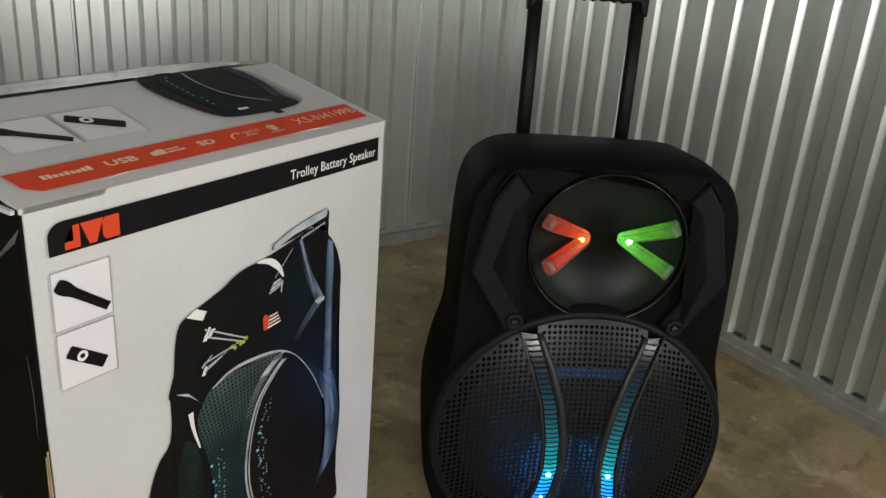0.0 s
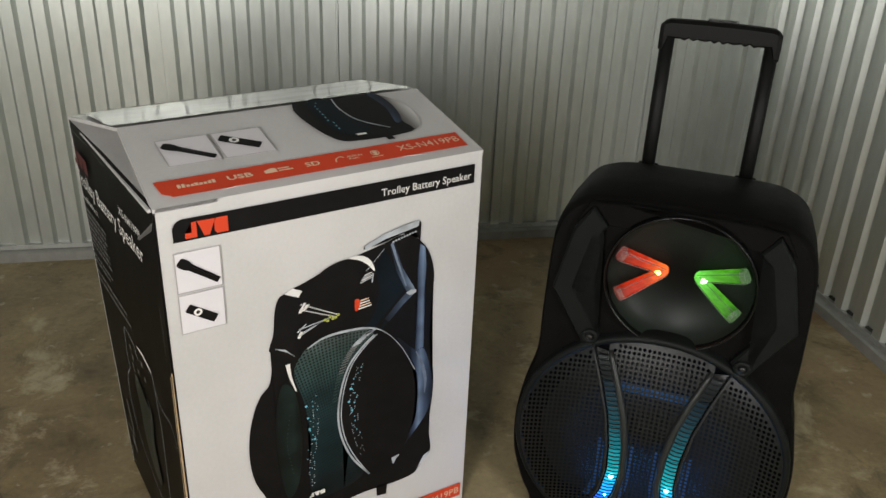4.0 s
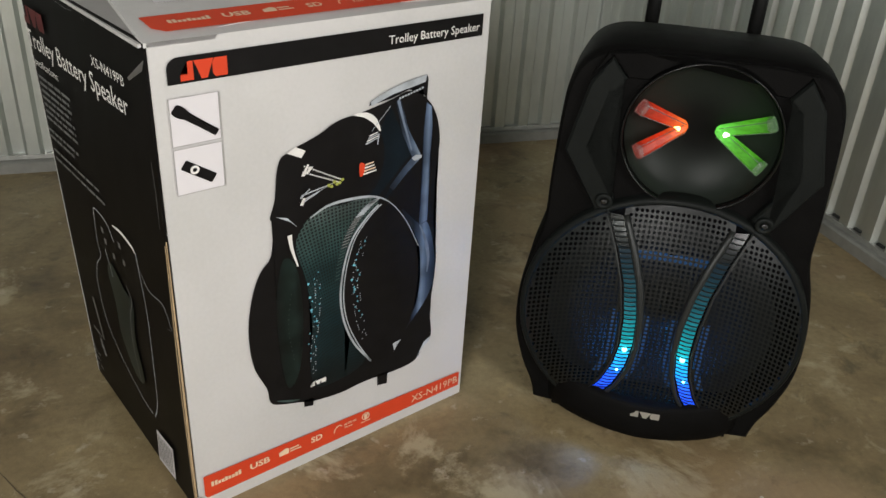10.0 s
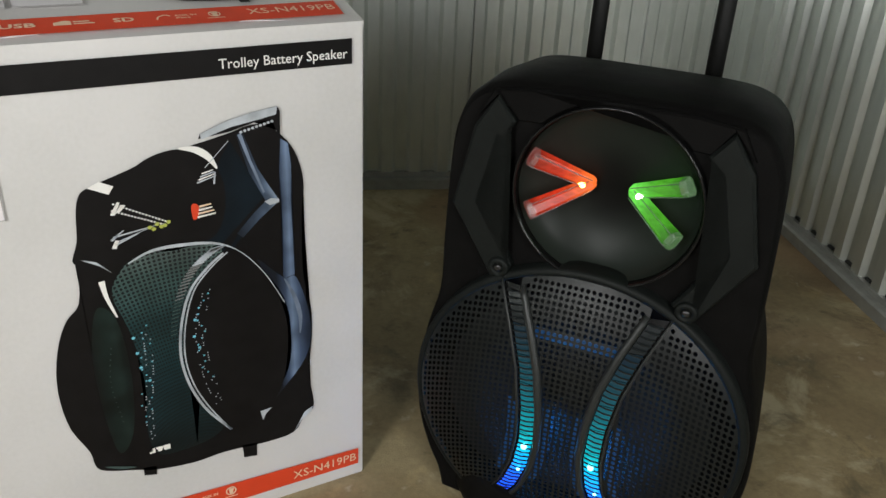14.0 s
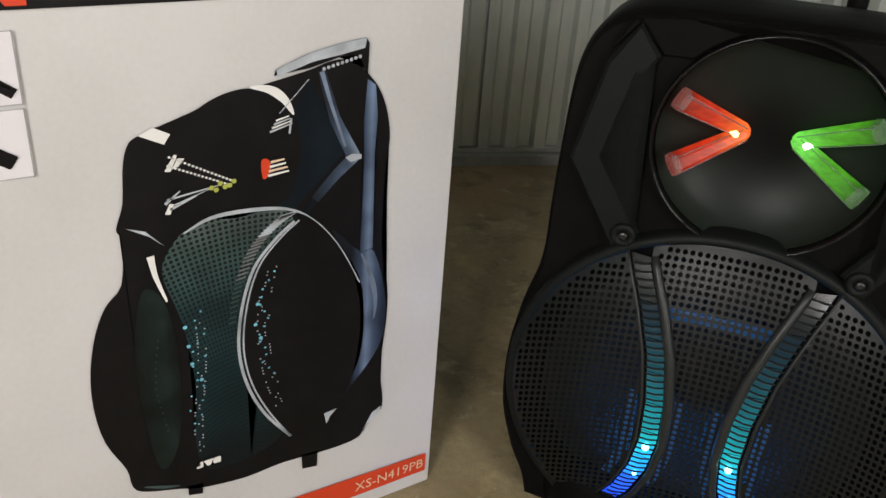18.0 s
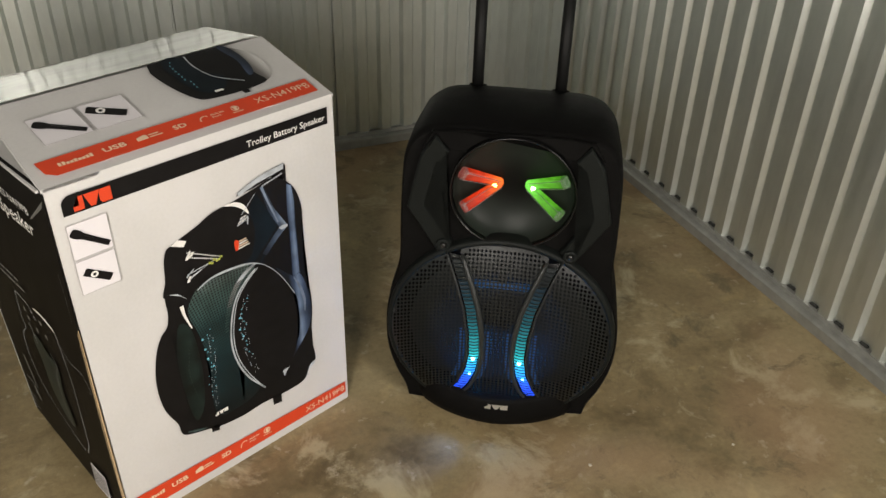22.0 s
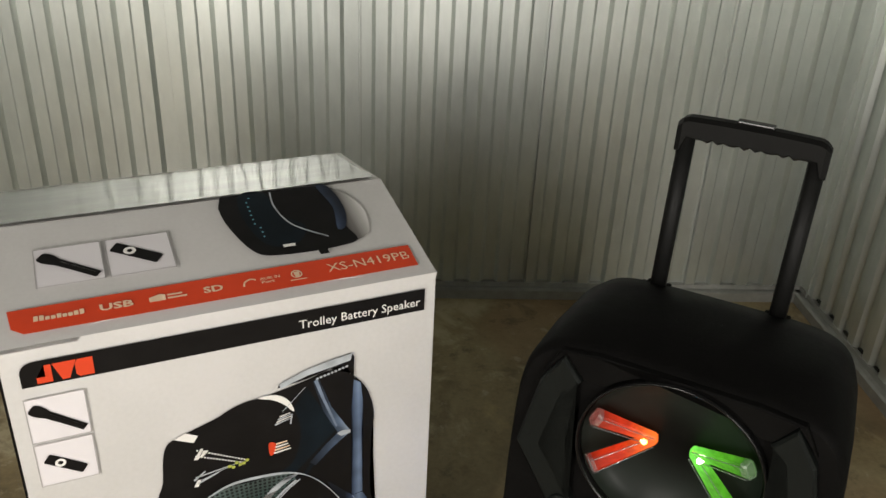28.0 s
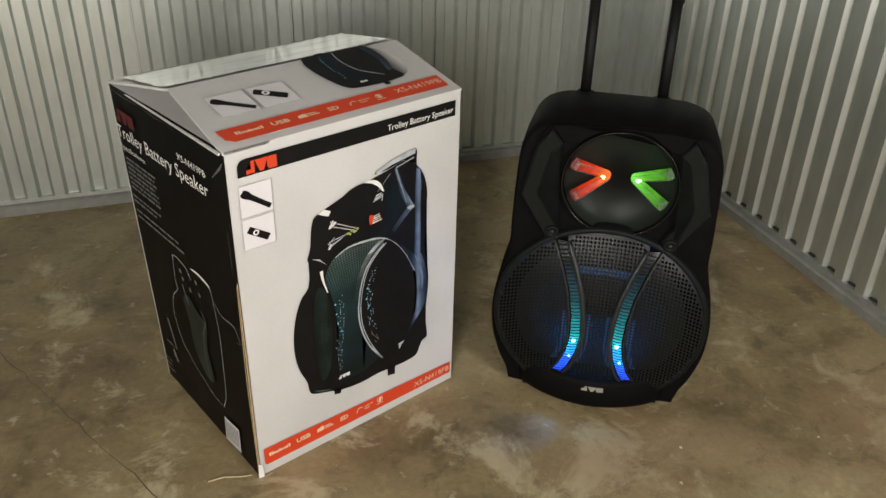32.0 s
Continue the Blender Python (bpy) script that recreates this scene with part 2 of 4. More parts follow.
M_LIMEINK = plain("lime_print", (0.42, 0.45, 0.08), 0.4, 0, 0.3, 120)
M_BLUESHINE = plain("pale_blue_print", (0.16, 0.20, 0.27), 0.4, 0, 0.4, 40)
M_TEALSHINE = plain("pale_teal_print", (0.045, 0.075, 0.070), 0.4, 0, 0.4, 60)
M_DARKTEAL = plain("black_teal_print", (0.006, 0.016, 0.015), 0.4, 0, 0.7, 18)
M_SHADEINK = plain("soft_grey_print", (0.30, 0.285, 0.27), 0.45, 0, 0.25, 22)

M_BODY = plain("black_abs_plastic", (0.0044, 0.0042, 0.0040), 0.6, 0, 0.25, 300, 0.35, spec=0.05)
M_PANEL = plain("charcoal_plastic", (0.0074, 0.0088, 0.0080), 0.5, 0, 0.15, 260, 0.25, spec=0.12)
M_GLOSS = plain("gloss_black_plastic", (0.005, 0.005, 0.005), 0.22, 0, 0.1, 60, spec=0.3)


def make_dish():
    """A smoky reflector, with the shade of its throat put into the colour."""
    n = Nodes("smoked_dish_shaded")
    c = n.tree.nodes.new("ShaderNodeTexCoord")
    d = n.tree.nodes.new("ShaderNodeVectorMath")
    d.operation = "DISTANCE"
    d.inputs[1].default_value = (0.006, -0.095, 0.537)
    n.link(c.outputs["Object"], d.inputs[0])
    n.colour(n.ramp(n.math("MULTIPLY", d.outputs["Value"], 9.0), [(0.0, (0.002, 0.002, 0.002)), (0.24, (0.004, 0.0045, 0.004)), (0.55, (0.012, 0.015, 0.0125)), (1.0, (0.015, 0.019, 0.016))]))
    n.rough(n.math("ADD", n.math("MULTIPLY", n.noise(n.coords(1.0), 40.0, 3.0), 0.10), 0.34))
    n.bsdf.inputs["Metallic"].default_value = 0.0
    n.bsdf.inputs["Specular IOR Level"].default_value = 0.12
    return n.mat


M_DISH = make_dish()
M_LIP = plain("satin_grey_lip", (0.019, 0.021, 0.020), 0.40, 0.0, 0.1, 60, spec=0.35)
M_SILVER = plain("silver_badge", (0.62, 0.61, 0.58), 0.32, 0.8, 0.05, 60)
M_SCREW = plain("dark_screw_steel", (0.06, 0.06, 0.06), 0.35, 0.9, 0.1, 80)
M_HANDLE = plain("matt_black_handle", (0.006, 0.006, 0.0056), 0.5, 0, 0.2, 200, 0.2, spec=0.14)
M_RIB = plain("smoked_clear_rib", (0.014, 0.017, 0.018), 0.2, 0.0, 0.15, 70, spec=0.5)
M_CONE = plain("woofer_cone", (0.010, 0.012, 0.013), 0.6, 0, 0.2, 100, spec=0.2)


def make_eye(name, near, far, strength):
    """A light guide that is brightest beside its lamp and fades along its length in streaks."""
    n = Nodes(name)
    c = n.tree.nodes.new("ShaderNodeTexCoord")
    d = n.tree.nodes.new("ShaderNodeVectorMath")
    d.operation = "SUBTRACT"
    d.inputs[1].default_value = (0.006, -0.108, 0.542)
    n.link(c.outputs["Object"], d.inputs[0])
    ln = n.tree.nodes.new("ShaderNodeVectorMath")
    ln.operation = "LENGTH"
    n.link(d.outputs[0], ln.inputs[0])
    far_off = n.math("MULTIPLY", n.math("SUBTRACT", ln.outputs["Value"], 0.03), 13.5)
    streak = n.noise(n.coords((60, 60, 160)), 1.0, 3.0, 0.6, 0.4)
    n.link(n.ramp(far_off, [(0.0, near), (0.45, far), (1.0, far)]), n.bsdf.inputs["Emission Color"])
    fade = n.ramp(far_off, [(0.0, (1, 1, 1)), (0.3, (0.62, 0.62, 0.62)), (0.75, (0.42, 0.42, 0.42)), (1.0, (0.16, 0.16, 0.16))])
    n.link(n.math("MULTIPLY", n.math("MULTIPLY", fade, n.math("ADD", n.math("MULTIPLY", streak, 1.3), 0.3)), strength), n.bsdf.inputs["Emission Strength"])
    n.colour((0.015, 0.015, 0.015))
    n.rough(0.2)
    return n.mat


M_ORANGE = make_eye("orange_red_light", (1.0, 0.16, 0.02), (1.0, 0.050, 0.008), 1.25)
M_GREEN = make_eye("yellow_green_light", (0.22, 1.0, 0.10), (0.17, 0.80, 0.03), 1.0)
M_HOTORANGE = glowing("orange_led", (1.0, 0.36, 0.06), 22.0)
M_HOTGREEN = glowing("white_green_led", (0.62, 1.0, 0.42), 20.0)


# emission that stands for the strips' light on parts behind the grille
M_BLUEDIM = glowing("faint_teal_glow", (0.008, 0.10, 0.30), 0.30)

M_LEDDOT = glowing("cyan_led", (0.16, 0.85, 0.90), 9.0)


def make_strip_light():
    """A light guide lit from its foot: cyan-blue below, fading to dark above."""
    n = Nodes("blue_strip_light")
    c = n.tree.nodes.new("ShaderNodeTexCoord")
    sep = n.tree.nodes.new("ShaderNodeSeparateXYZ")
    n.link(c.outputs["Object"], sep.inputs[0])
    f = n.math("DIVIDE", n.math("SUBTRACT", sep.outputs[2], 0.05), 0.30)
    n.link(n.ramp(f, [(0.0, (0.010, 0.035, 0.75)), (0.26, (0.012, 0.10, 1.0)), (0.38, (0.012, 0.34, 0.85)), (0.50, (0.008, 0.42, 0.46)), (0.75, (0.006, 0.22, 0.27)), (1.0, (0.005, 0.10, 0.16))]), n.bsdf.inputs["Emission Color"])
    fade = n.ramp(f, [(0.0, (0.25, 0.25, 0.25)), (0.18, (0.9, 0.9, 0.9)), (0.40, (1, 1, 1)), (0.58, (0.45, 0.45, 0.45)), (0.80, (0.16, 0.16, 0.16)), (1.0, (0.05, 0.05, 0.05))])
    soft = n.noise(n.coords((40, 40, 90)), 1.0, 3.0)
    n.link(n.math("MULTIPLY", n.math("MULTIPLY", fade, n.math("ADD", n.math("MULTIPLY", soft, 1.1), 0.45)), 2.4), n.bsdf.inputs["Emission Strength"])
    n.colour((0.012, 0.014, 0.018))
    n.rough(0.2)
    return n.mat


M_STRIP = make_strip_light()


def make_clear(name, tint):
    n = Nodes(name)
    n.colour(tint)
    n.rough(0.12)
    n.bsdf.inputs["Transmission Weight"].default_value = 0.85
    n.bsdf.inputs["IOR"].default_value = 1.45
    return n.mat


M_CLEAR = make_clear("clear_acrylic", (0.62, 0.65, 0.64))


def make_tape():
    n = Nodes("shiny_packing_tape")
    n.colour(n.ramp(n.noise(n.coords((8, 30, 8)), 1.0, 4.0), [(0.3, (0.17, 0.168, 0.158)), (0.7, (0.31, 0.305, 0.285))]))
    n.bsdf.inputs["Coat Weight"].default_value = 0.5
    n.bsdf.inputs["Coat Roughness"].default_value = 0.10
    n.rough(0.40)
    n.bump(n.noise(n.coords((1, 2, 1)), 7.0, 1.0), 0.06, 0.004)
    return n.mat


M_TAPE = make_tape()


M_GRILLE = plain("perforated_grille_steel", (0.0050, 0.0062, 0.0058), 0.42, 0.0, 0.15, 90, spec=0.30)

# ---- building helpers ----


def finish(bm, name, smooth=False):
    me = bpy.data.meshes.new(name)
    bmesh.ops.recalc_face_normals(bm, faces=bm.faces)
    bm.to_mesh(me)
    bm.free()
    if smooth:
        for p in me.polygons:
            p.use_smooth = True
    return me


def part(name, bm, material, parent=None, label="", smooth=False, m=None):
    me = bm if isinstance(bm, bpy.types.Mesh) else finish(bm, name, smooth)
    if material and not me.materials:
        me.materials.append(material)
    ob = new(name, me)
    if parent:
        ob.parent = parent
    if m:
        ob.matrix_basis = m
    if label:
        tagged(ob, label)
    return ob


def thing(name, m, label, category, group="", kind=""):
    ob = new(name)
    ob.matrix_world = m
    ob.empty_display_size = 0.05
    return tagged(ob, label, category, group, kind)


def box_bm(x0, x1, y0, y1, z0, z1, bevel=0.0, seg=2, bm=None):
    own = bm is None
    bm = bm or bmesh.new()
    r = bmesh.ops.create_cube(bm, size=1.0)
    vs = r["verts"]
    for v in vs:
        v.co = Vector((x0 + (v.co.x + 0.5) * (x1 - x0), y0 + (v.co.y + 0.5) * (y1 - y0), z0 + (v.co.z + 0.5) * (z1 - z0)))
    if bevel:
        es = {e for v in vs for e in v.link_edges}
        bmesh.ops.bevel(bm, geom=list(es), offset=bevel, segments=seg, affect="EDGES", profile=0.6)
    return bm


def catmull(pts, n=6, closed=True):
    """A smooth curve through control points."""
    out, k = [], len(pts)
    for i in range(k if closed else k - 1):
        if closed:
            p = [Vector(pts[(i + j - 1) % k]) for j in range(4)]
        else:
            p = [Vector(pts[min(max(i + j - 1, 0), k - 1)]) for j in range(4)]
        for s in range(n):
            t = s / n
            out.append(0.5 * (2 * p[1] + (p[2] - p[0]) * t + (2 * p[0] - 5 * p[1] + 4 * p[2] - p[3]) * t * t + (3 * p[1] - p[0] - 3 * p[2] + p[3]) * t**3))
    if not closed:
        out.append(Vector(pts[-1]))
    return out


def flat(pts, place):
    """A flat sheet with the outline pts, laid by place(u, v)."""
    bm = bmesh.new()
    f = bm.faces.new([bm.verts.new(place(p[0], p[1])) for p in pts])
    bmesh.ops.triangulate(bm, faces=[f])
    return bm


def ribbon(pts, wide, place):
    """A flat band along a line of points; wide may fall off to the ends."""
    bm = bmesh.new()
    rows = []
    for i, p in enumerate(pts):
        a, b = Vector(pts[max(i - 1, 0)]), Vector(pts[min(i + 1, len(pts) - 1)])
        d = (b - a).normalized()
        q = Vector((-d.y, d.x)) * (wide(i / (len(pts) - 1)) if callable(wide) else wide) * 0.5
        p = Vector((p[0], p[1]))
        rows.append((bm.verts.new(place(*(p + q))), bm.verts.new(place(*(p - q)))))
    for (a, b), (c, d) in zip(rows, rows[1:]):
        bm.faces.new((a, b, d, c))
    return bm


def rect(u0, v0, u1, v1, skew=0.0):
    return [(u0, v0), (u1, v0), (u1 + skew, v1), (u0 + skew, v1)]


def tube(points, radius, sides=8, bm=None, squash=1.0, cap=True):
    """A round bar along points in space."""
    bm = bm or bmesh.new()
    rings = []
    for i, p in enumerate(points):
        p = Vector(p)
        d = (Vector(points[min(i + 1, len(points) - 1)]) - Vector(points[max(i - 1, 0)])).normalized()
        side = d.cross(Vector((0, 1, 0)))
        side = side.normalized() if side.length > 1e-4 else Vector((1, 0, 0))
        up = side.cross(d).normalized()
        r = radius(i / max(len(points) - 1, 1)) if callable(radius) else radius
        rings.append([bm.verts.new(p + side * math.cos(a) * r + up * math.sin(a) * r * squash) for a in [2 * math.pi * k / sides for k in range(sides)]])
    for a, b in zip(rings, rings[1:]):
        for k in range(sides):
            bm.faces.new((a[k], a[(k + 1) % sides], b[(k + 1) % sides], b[k]))
    if cap:
        bm.faces.new(rings[0][::-1])
        bm.faces.new(rings[-1])
    return bm


def loft(rings, close=True):
    """A skin over rings of equal length, closed at both ends."""
    bm = bmesh.new()
    rows = [[bm.verts.new(p) for p in ring] for ring in rings]
    k = len(rows[0])
    for a, b in zip(rows, rows[1:]):
        for i in range(k):
            bm.faces.new((a[i], a[(i + 1) % k], b[(i + 1) % k], b[i]))
    if close:
        bm.faces.new(rows[0][::-1])
        bm.faces.new(rows[-1])
    return bm


def letters(name, text, place, u0, v0, wide, high, material, parent, slant=0.0, bold=0.0):
    """Words in the built-in font, fitted into a box and laid by place(u, v)."""
    cu = bpy.data.curves.new(name, "FONT")
    cu.body, cu.offset, cu.resolution_u, cu.shear = text, bold, 2, slant
    tmp = new(name, cu)
    me = bpy.data.meshes.new_from_object(tmp.evaluated_get(bpy.context.evaluated_depsgraph_get()))
    bpy.data.objects.remove(tmp)
    xs, ys = [v.co.x for v in me.vertices], [v.co.y for v in me.vertices]
    cap = max(ys) - max(0.0, min(ys))
    for v in me.vertices:
        v.co = place(u0 + (v.co.x - min(xs)) / (max(xs) - min(xs)) * wide, v0 + v.co.y / cap * high)
    me.materials.append(material)
    return part(name, me, material, parent)

# ---- the room ----
STEEP, DEEP = 0.009, 0.0132
FALL = 0.029  # from a sheet's edge to the middle of its first falling flank


def sheet_mesh(pitch, a, b, high):
    """Ribs of a steel wall sheet from a to b past its edge: x along it, face towards -y, its last edge lapped proud."""
    prof = []
    for k in range(7):
        x = k * pitch + FALL
        prof += [(x - STEEP / 2, -DEEP / 2), (x + STEEP / 2, DEEP / 2), (x + pitch / 2 - STEEP / 2, DEEP / 2), (x + pitch / 2 + STEEP / 2, -DEEP / 2)]
    prof = [p for p in prof if a + 0.002 < p[0] < b - 0.008]
    prof = [(a, 0.010), (a, prof[0][1])] + prof
    prof += [(b - 0.007, prof[-1][1]), (b - 0.006, prof[-1][1] - 0.0022), (b - 0.0012, prof[-1][1] - 0.0022), (b - 0.0012, 0.006)]
    bm = bmesh.new()
    rows = [(bm.verts.new((x - a, y, 0.0)), bm.verts.new((x - a, y, high))) for x, y in prof]
    for (p, q), (u, v) in zip(rows, rows[1:]):
        bm.faces.new((p, u, v, q))
    me = bpy.data.meshes.new("wall_sheet")
    bm.to_mesh(me)
    bm.free()
    me.materials.append(M_WALL)
    return me


def slab(name, x0, x1, y0, y1, z0, z1, material, label, category, m=ROOM):
    me = finish(box_bm(x0, x1, y0, y1, z0, z1), name)
    me.materials.append(material)
    ob = new(name, me)
    ob.matrix_world = m
    return tagged(ob, label, category, kind="structure")


def ribbed_wall(name, m, length, pitch, seam, lo, hi, label):
    """A wall core with ribbed sheets as its panels between lo and hi; m: x along the wall, y into it."""
    core = slab(name, -0.05, length + 0.05, 0.011, 0.10, 0.0, CEIL, M_GAP, label, "wall", m)
    wide = 6 * pitch
    full = sheet_mesh(pitch, 0.0, wide, CEIL - 0.02)
    x = seam - wide * math.ceil((seam - lo) / wide)
    while x < hi - 0.03:
        a, b = max(x, lo), min(x + wide, hi)
        if b - a > 0.04:
            me = full if b - a > wide - 0.001 else sheet_mesh(pitch, a - x, b - x, CEIL - 0.02)
            part("wall_sheet", me, None, core, m=pose(a, 0, 0.02))
        x += wide
    return core


floor = slab("floor", LEFT - 0.1, RIGHT + 0.1, FRONT - 0.1, 0.1, -0.12, 0.0, M_FLOOR, "worn brown-grey concrete floor with stains", "floor")
# the ceiling is unseen, added to close the room
ceiling = slab("ceiling", LEFT - 0.1, RIGHT + 0.1, FRONT - 0.1, 0.1, CEIL, CEIL + 0.08, M_CEIL, "unseen ceiling added over the room, dark to limit bounced light", "ceiling")
EAST_PITCH, EAST_SEAM = 0.0768, 0.971
ribbed_wall("wall_north", ROOM @ pose(LEFT, 0, 0), RIGHT - LEFT, 0.0737, 0.43 - LEFT, 0.03, RIGHT - LEFT - 0.004, "pale ribbed steel sheet wall with panel seams")
ribbed_wall("wall_east", ROOM @ pose(RIGHT, 0, 0, 0, 0, -90), -FRONT, EAST_PITCH, EAST_SEAM, 0.055, -FRONT, "ribbed steel sheet wall with bright rib edges")
ribbed_wall("wall_west", ROOM @ pose(LEFT, FRONT, 0, 0, 0, 90), -FRONT, EAST_PITCH, -FRONT - 0.292, 0.0, -FRONT - 0.085, "ribbed steel sheet wall beside the box")

# An unseen wall added behind the camera, with assumed openings for the two lamps.
front = slab("wall_unseen_south", LEFT - 0.1, HX0, FRONT - 0.1, FRONT, 0, CEIL, M_CEIL, "unseen dark wall added behind the camera with two assumed openings", "wall")
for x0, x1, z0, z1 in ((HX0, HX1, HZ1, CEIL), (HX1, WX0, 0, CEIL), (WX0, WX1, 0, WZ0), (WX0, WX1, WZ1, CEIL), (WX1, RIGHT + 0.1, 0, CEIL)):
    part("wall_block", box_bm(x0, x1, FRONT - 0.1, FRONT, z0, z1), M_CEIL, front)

# Dark blocks that stand for the dark gaps at the foot of the valleys.
M_VALLEYGAP = plain("dark_valley_gap", (0.045, 0.046, 0.042), 0.9)
gap_block = finish(box_bm(-0.011, 0.011, 0.000, 0.008, 0.0, 0.006, 0.001, 1), "gap_block")
valley = EAST_SEAM + FALL + EAST_PITCH / 4
x = valley - EAST_PITCH * int(valley / EAST_PITCH)
while x < 2.4:
    if x > 0.06:
        part("gap_block", gap_block, M_VALLEYGAP, bpy.data.objects["wall_east"], m=pose(x, 0.0, 0.040))
    x += EAST_PITCH

# Base rails and corner flashings.


def base_rail(length):
    prof = [(0.012, 0.0), (-0.030, 0.0), (-0.030, 0.026), (-0.024, 0.030), (-0.011, 0.030), (-0.009, 0.040), (0.012, 0.040)]
    bm = loft([[(x, y, z) for y, z in prof] for x in (0.0, length)])
    return bm


for m, length in ((ROOM @ pose(LEFT, 0, 0), RIGHT - LEFT), (ROOM @ pose(RIGHT, 0, 0, 0, 0, -90), -FRONT), (ROOM @ pose(LEFT, FRONT, 0, 0, 0, 90), -FRONT)):
    rail = part("baseboard", base_rail(length), M_TRIM)
    rail.matrix_world = m
    tagged(rail, "grey steel base rail along the ribbed wall", "baseboard", kind="structure")


def flashing(x, turn, wide):
    prof = [(0.0, -0.004), (wide, -0.004), (wide, -0.018), (wide + 0.004, -0.018), (wide + 0.004, 0.010), (0.0, 0.010)]
    bm = loft([[(a, b, z) for a, b in prof] for z in (0.03, CEIL)])
    ob = part("trim", bm, M_WALL)
    ob.matrix_world = ROOM @ pose(x, 0, 0, 0, 0, turn)
    return tagged(ob, "flat folded steel corner flashing", "trim", kind="structure")


flashing(LEFT + 0.004, 0, 0.026)
part("trim", loft([[(a, b, z) for a, b in ((0, 0.01), (0, -0.09), (0.022, -0.09), (0.022, -0.082), (0.006, -0.074), (0.006, 0.01))] for z in (0.03, CEIL)]), M_WALL).matrix_world = ROOM @ pose(LEFT, 0, 0)
part("trim", loft([[(a, b, z) for a, b in ((0, 0.01), (0, -0.055), (-0.012, -0.055), (-0.012, -0.049), (-0.006, -0.045), (-0.006, 0.01))] for z in (0.03, CEIL)]), M_WALL).matrix_world = ROOM @ pose(RIGHT, 0, 0)
for ob in [o for o in scene.objects if o.name.startswith("trim")]:
    tagged(ob, "folded steel corner flashing", "trim", kind="structure")

# ---- the carton ----
W, D, H = 0.482, 0.405, 0.674
RISE = H / 0.700  # the print's own upright scale
SLOPE = 0.197
carton = thing("cardboard_box", pose(0, 0, 0), "tall printed carton, white front, black side, taped shut on the floor", "box")


def on_front(lift):
    return lambda u, v: Vector((u / 1000, -0.0022 - lift * 0.0006, v / 1000 * RISE))


def on_side(lift):
    """Along the side from the front edge (0) to the back."""
    return lambda u, v: Vector((-0.0022 - lift * 0.0006 - 0.018 * (u / 405) * (v / 700), u / 1000, v / 1000 * RISE))


def on_top(lift):
    return lambda u, v: Vector((u / 1000, v / 1000, H + SLOPE * v / 1000 + 0.0022 + lift * 0.0006))


def skin(corners, out, thick=0.005, cuts=6, bulge=0.0):
    """A board of four corners with thickness, a slight bulge and soft edges."""
    a, b, c, d = [Vector(p) for p in corners]
    out = Vector(out)
    bm = bmesh.new()
    lay = []
    for side in (0.0, -thick):
        lay.append([[bm.verts.new((a * (1 - s) + b * s) * (1 - t) + (d * (1 - s) + c * s) * t + out * (side + bulge * math.sin(math.pi * s) * math.sin(math.pi * t))) for s in [i / cuts for i in range(cuts + 1)]] for t in [j / cuts for j in range(cuts + 1)]])
    for g in lay:
        for j in range(cuts):
            for i in range(cuts):
                bm.faces.new((g[j][i], g[j][i + 1], g[j + 1][i + 1], g[j + 1][i]))
    p, q = lay
    ring = [(0, i) for i in range(cuts)] + [(j, cuts) for j in range(cuts)] + [(cuts, i) for i in range(cuts, 0, -1)] + [(j, 0) for j in range(cuts, 0, -1)]
    for k, (j, i) in enumerate(ring):
        j2, i2 = ring[(k + 1) % len(ring)]
        bm.faces.new((p[j][i], q[j][i], q[j2][i2], p[j2][i2]))
    return bm


BX = -0.018  # the top back edge of the side leans out
front_panel = part("front_panel", skin([(0.003, 0, 0), (W - 0.002, 0, 0), (W - 0.002, 0, H), (0.003, 0, H)], (0, -1, 0), bulge=0.0012), M_WHITE, carton, "white printed front with a picture of the loudspeaker")
side_panel = part("side_panel", skin([(0, D, 0), (0, 0.002, 0), (0, 0.002, H - 0.001), (BX, D, H)], (-1, 0, 0), bulge=0.001), M_SIDEINK, carton, "black printed side with white text")
part("side_panel", skin([(W, 0.002, 0), (W, D, 0), (W + 0.01, D, H), (W, 0.002, H)], (1, 0, 0)), M_WHITE, carton)
part("back_panel", skin([(W, D, 0), (0, D, 0), (BX, D, H), (W + 0.01, D, H)], (0, 1, 0)), M_WHITE, carton)
part("bottom_panel", box_bm(0.004, W - 0.004, 0.004, D - 0.004, 0.0005, 0.006), M_KRAFT, carton)
SEAM = 0.204
top_flap = part("top_flap", skin([(0.0, 0.0, H), (W, 0.0, H), (W + 0.004, SEAM, H + SLOPE * SEAM), (0.012, SEAM, H + SLOPE * SEAM)], (0, 0, 1), bulge=0.0), M_WHITE, carton, "white printed top flap, slightly raised")
rear_flap = part("rear_flap", skin([(0.012, SEAM + 0.0065, H + SLOPE * SEAM - 0.002), (W + 0.004, SEAM + 0.0065, H + SLOPE * SEAM - 0.002), (W + 0.01, D, H + 0.004), (BX, D, H + 0.004)], (0, 0, 1)), M_WHITE, carton, "white rear top flap under shiny tape")
for x0, x1, lean in ((-0.004, 0.14, 1), (W + 0.002, W - 0.14, -1)):
    part("side_flap", skin([(x0, 0.006, H - 0.002), (x1, 0.02, H + 0.006), (x1, D - 0.03, H + 0.012), (x0 - (0.013 if lean > 0 else 0), D - 0.004, H)], (0, 0, 1), 0.004), M_WHITE, carton)
# brown board showing along the worn front edge
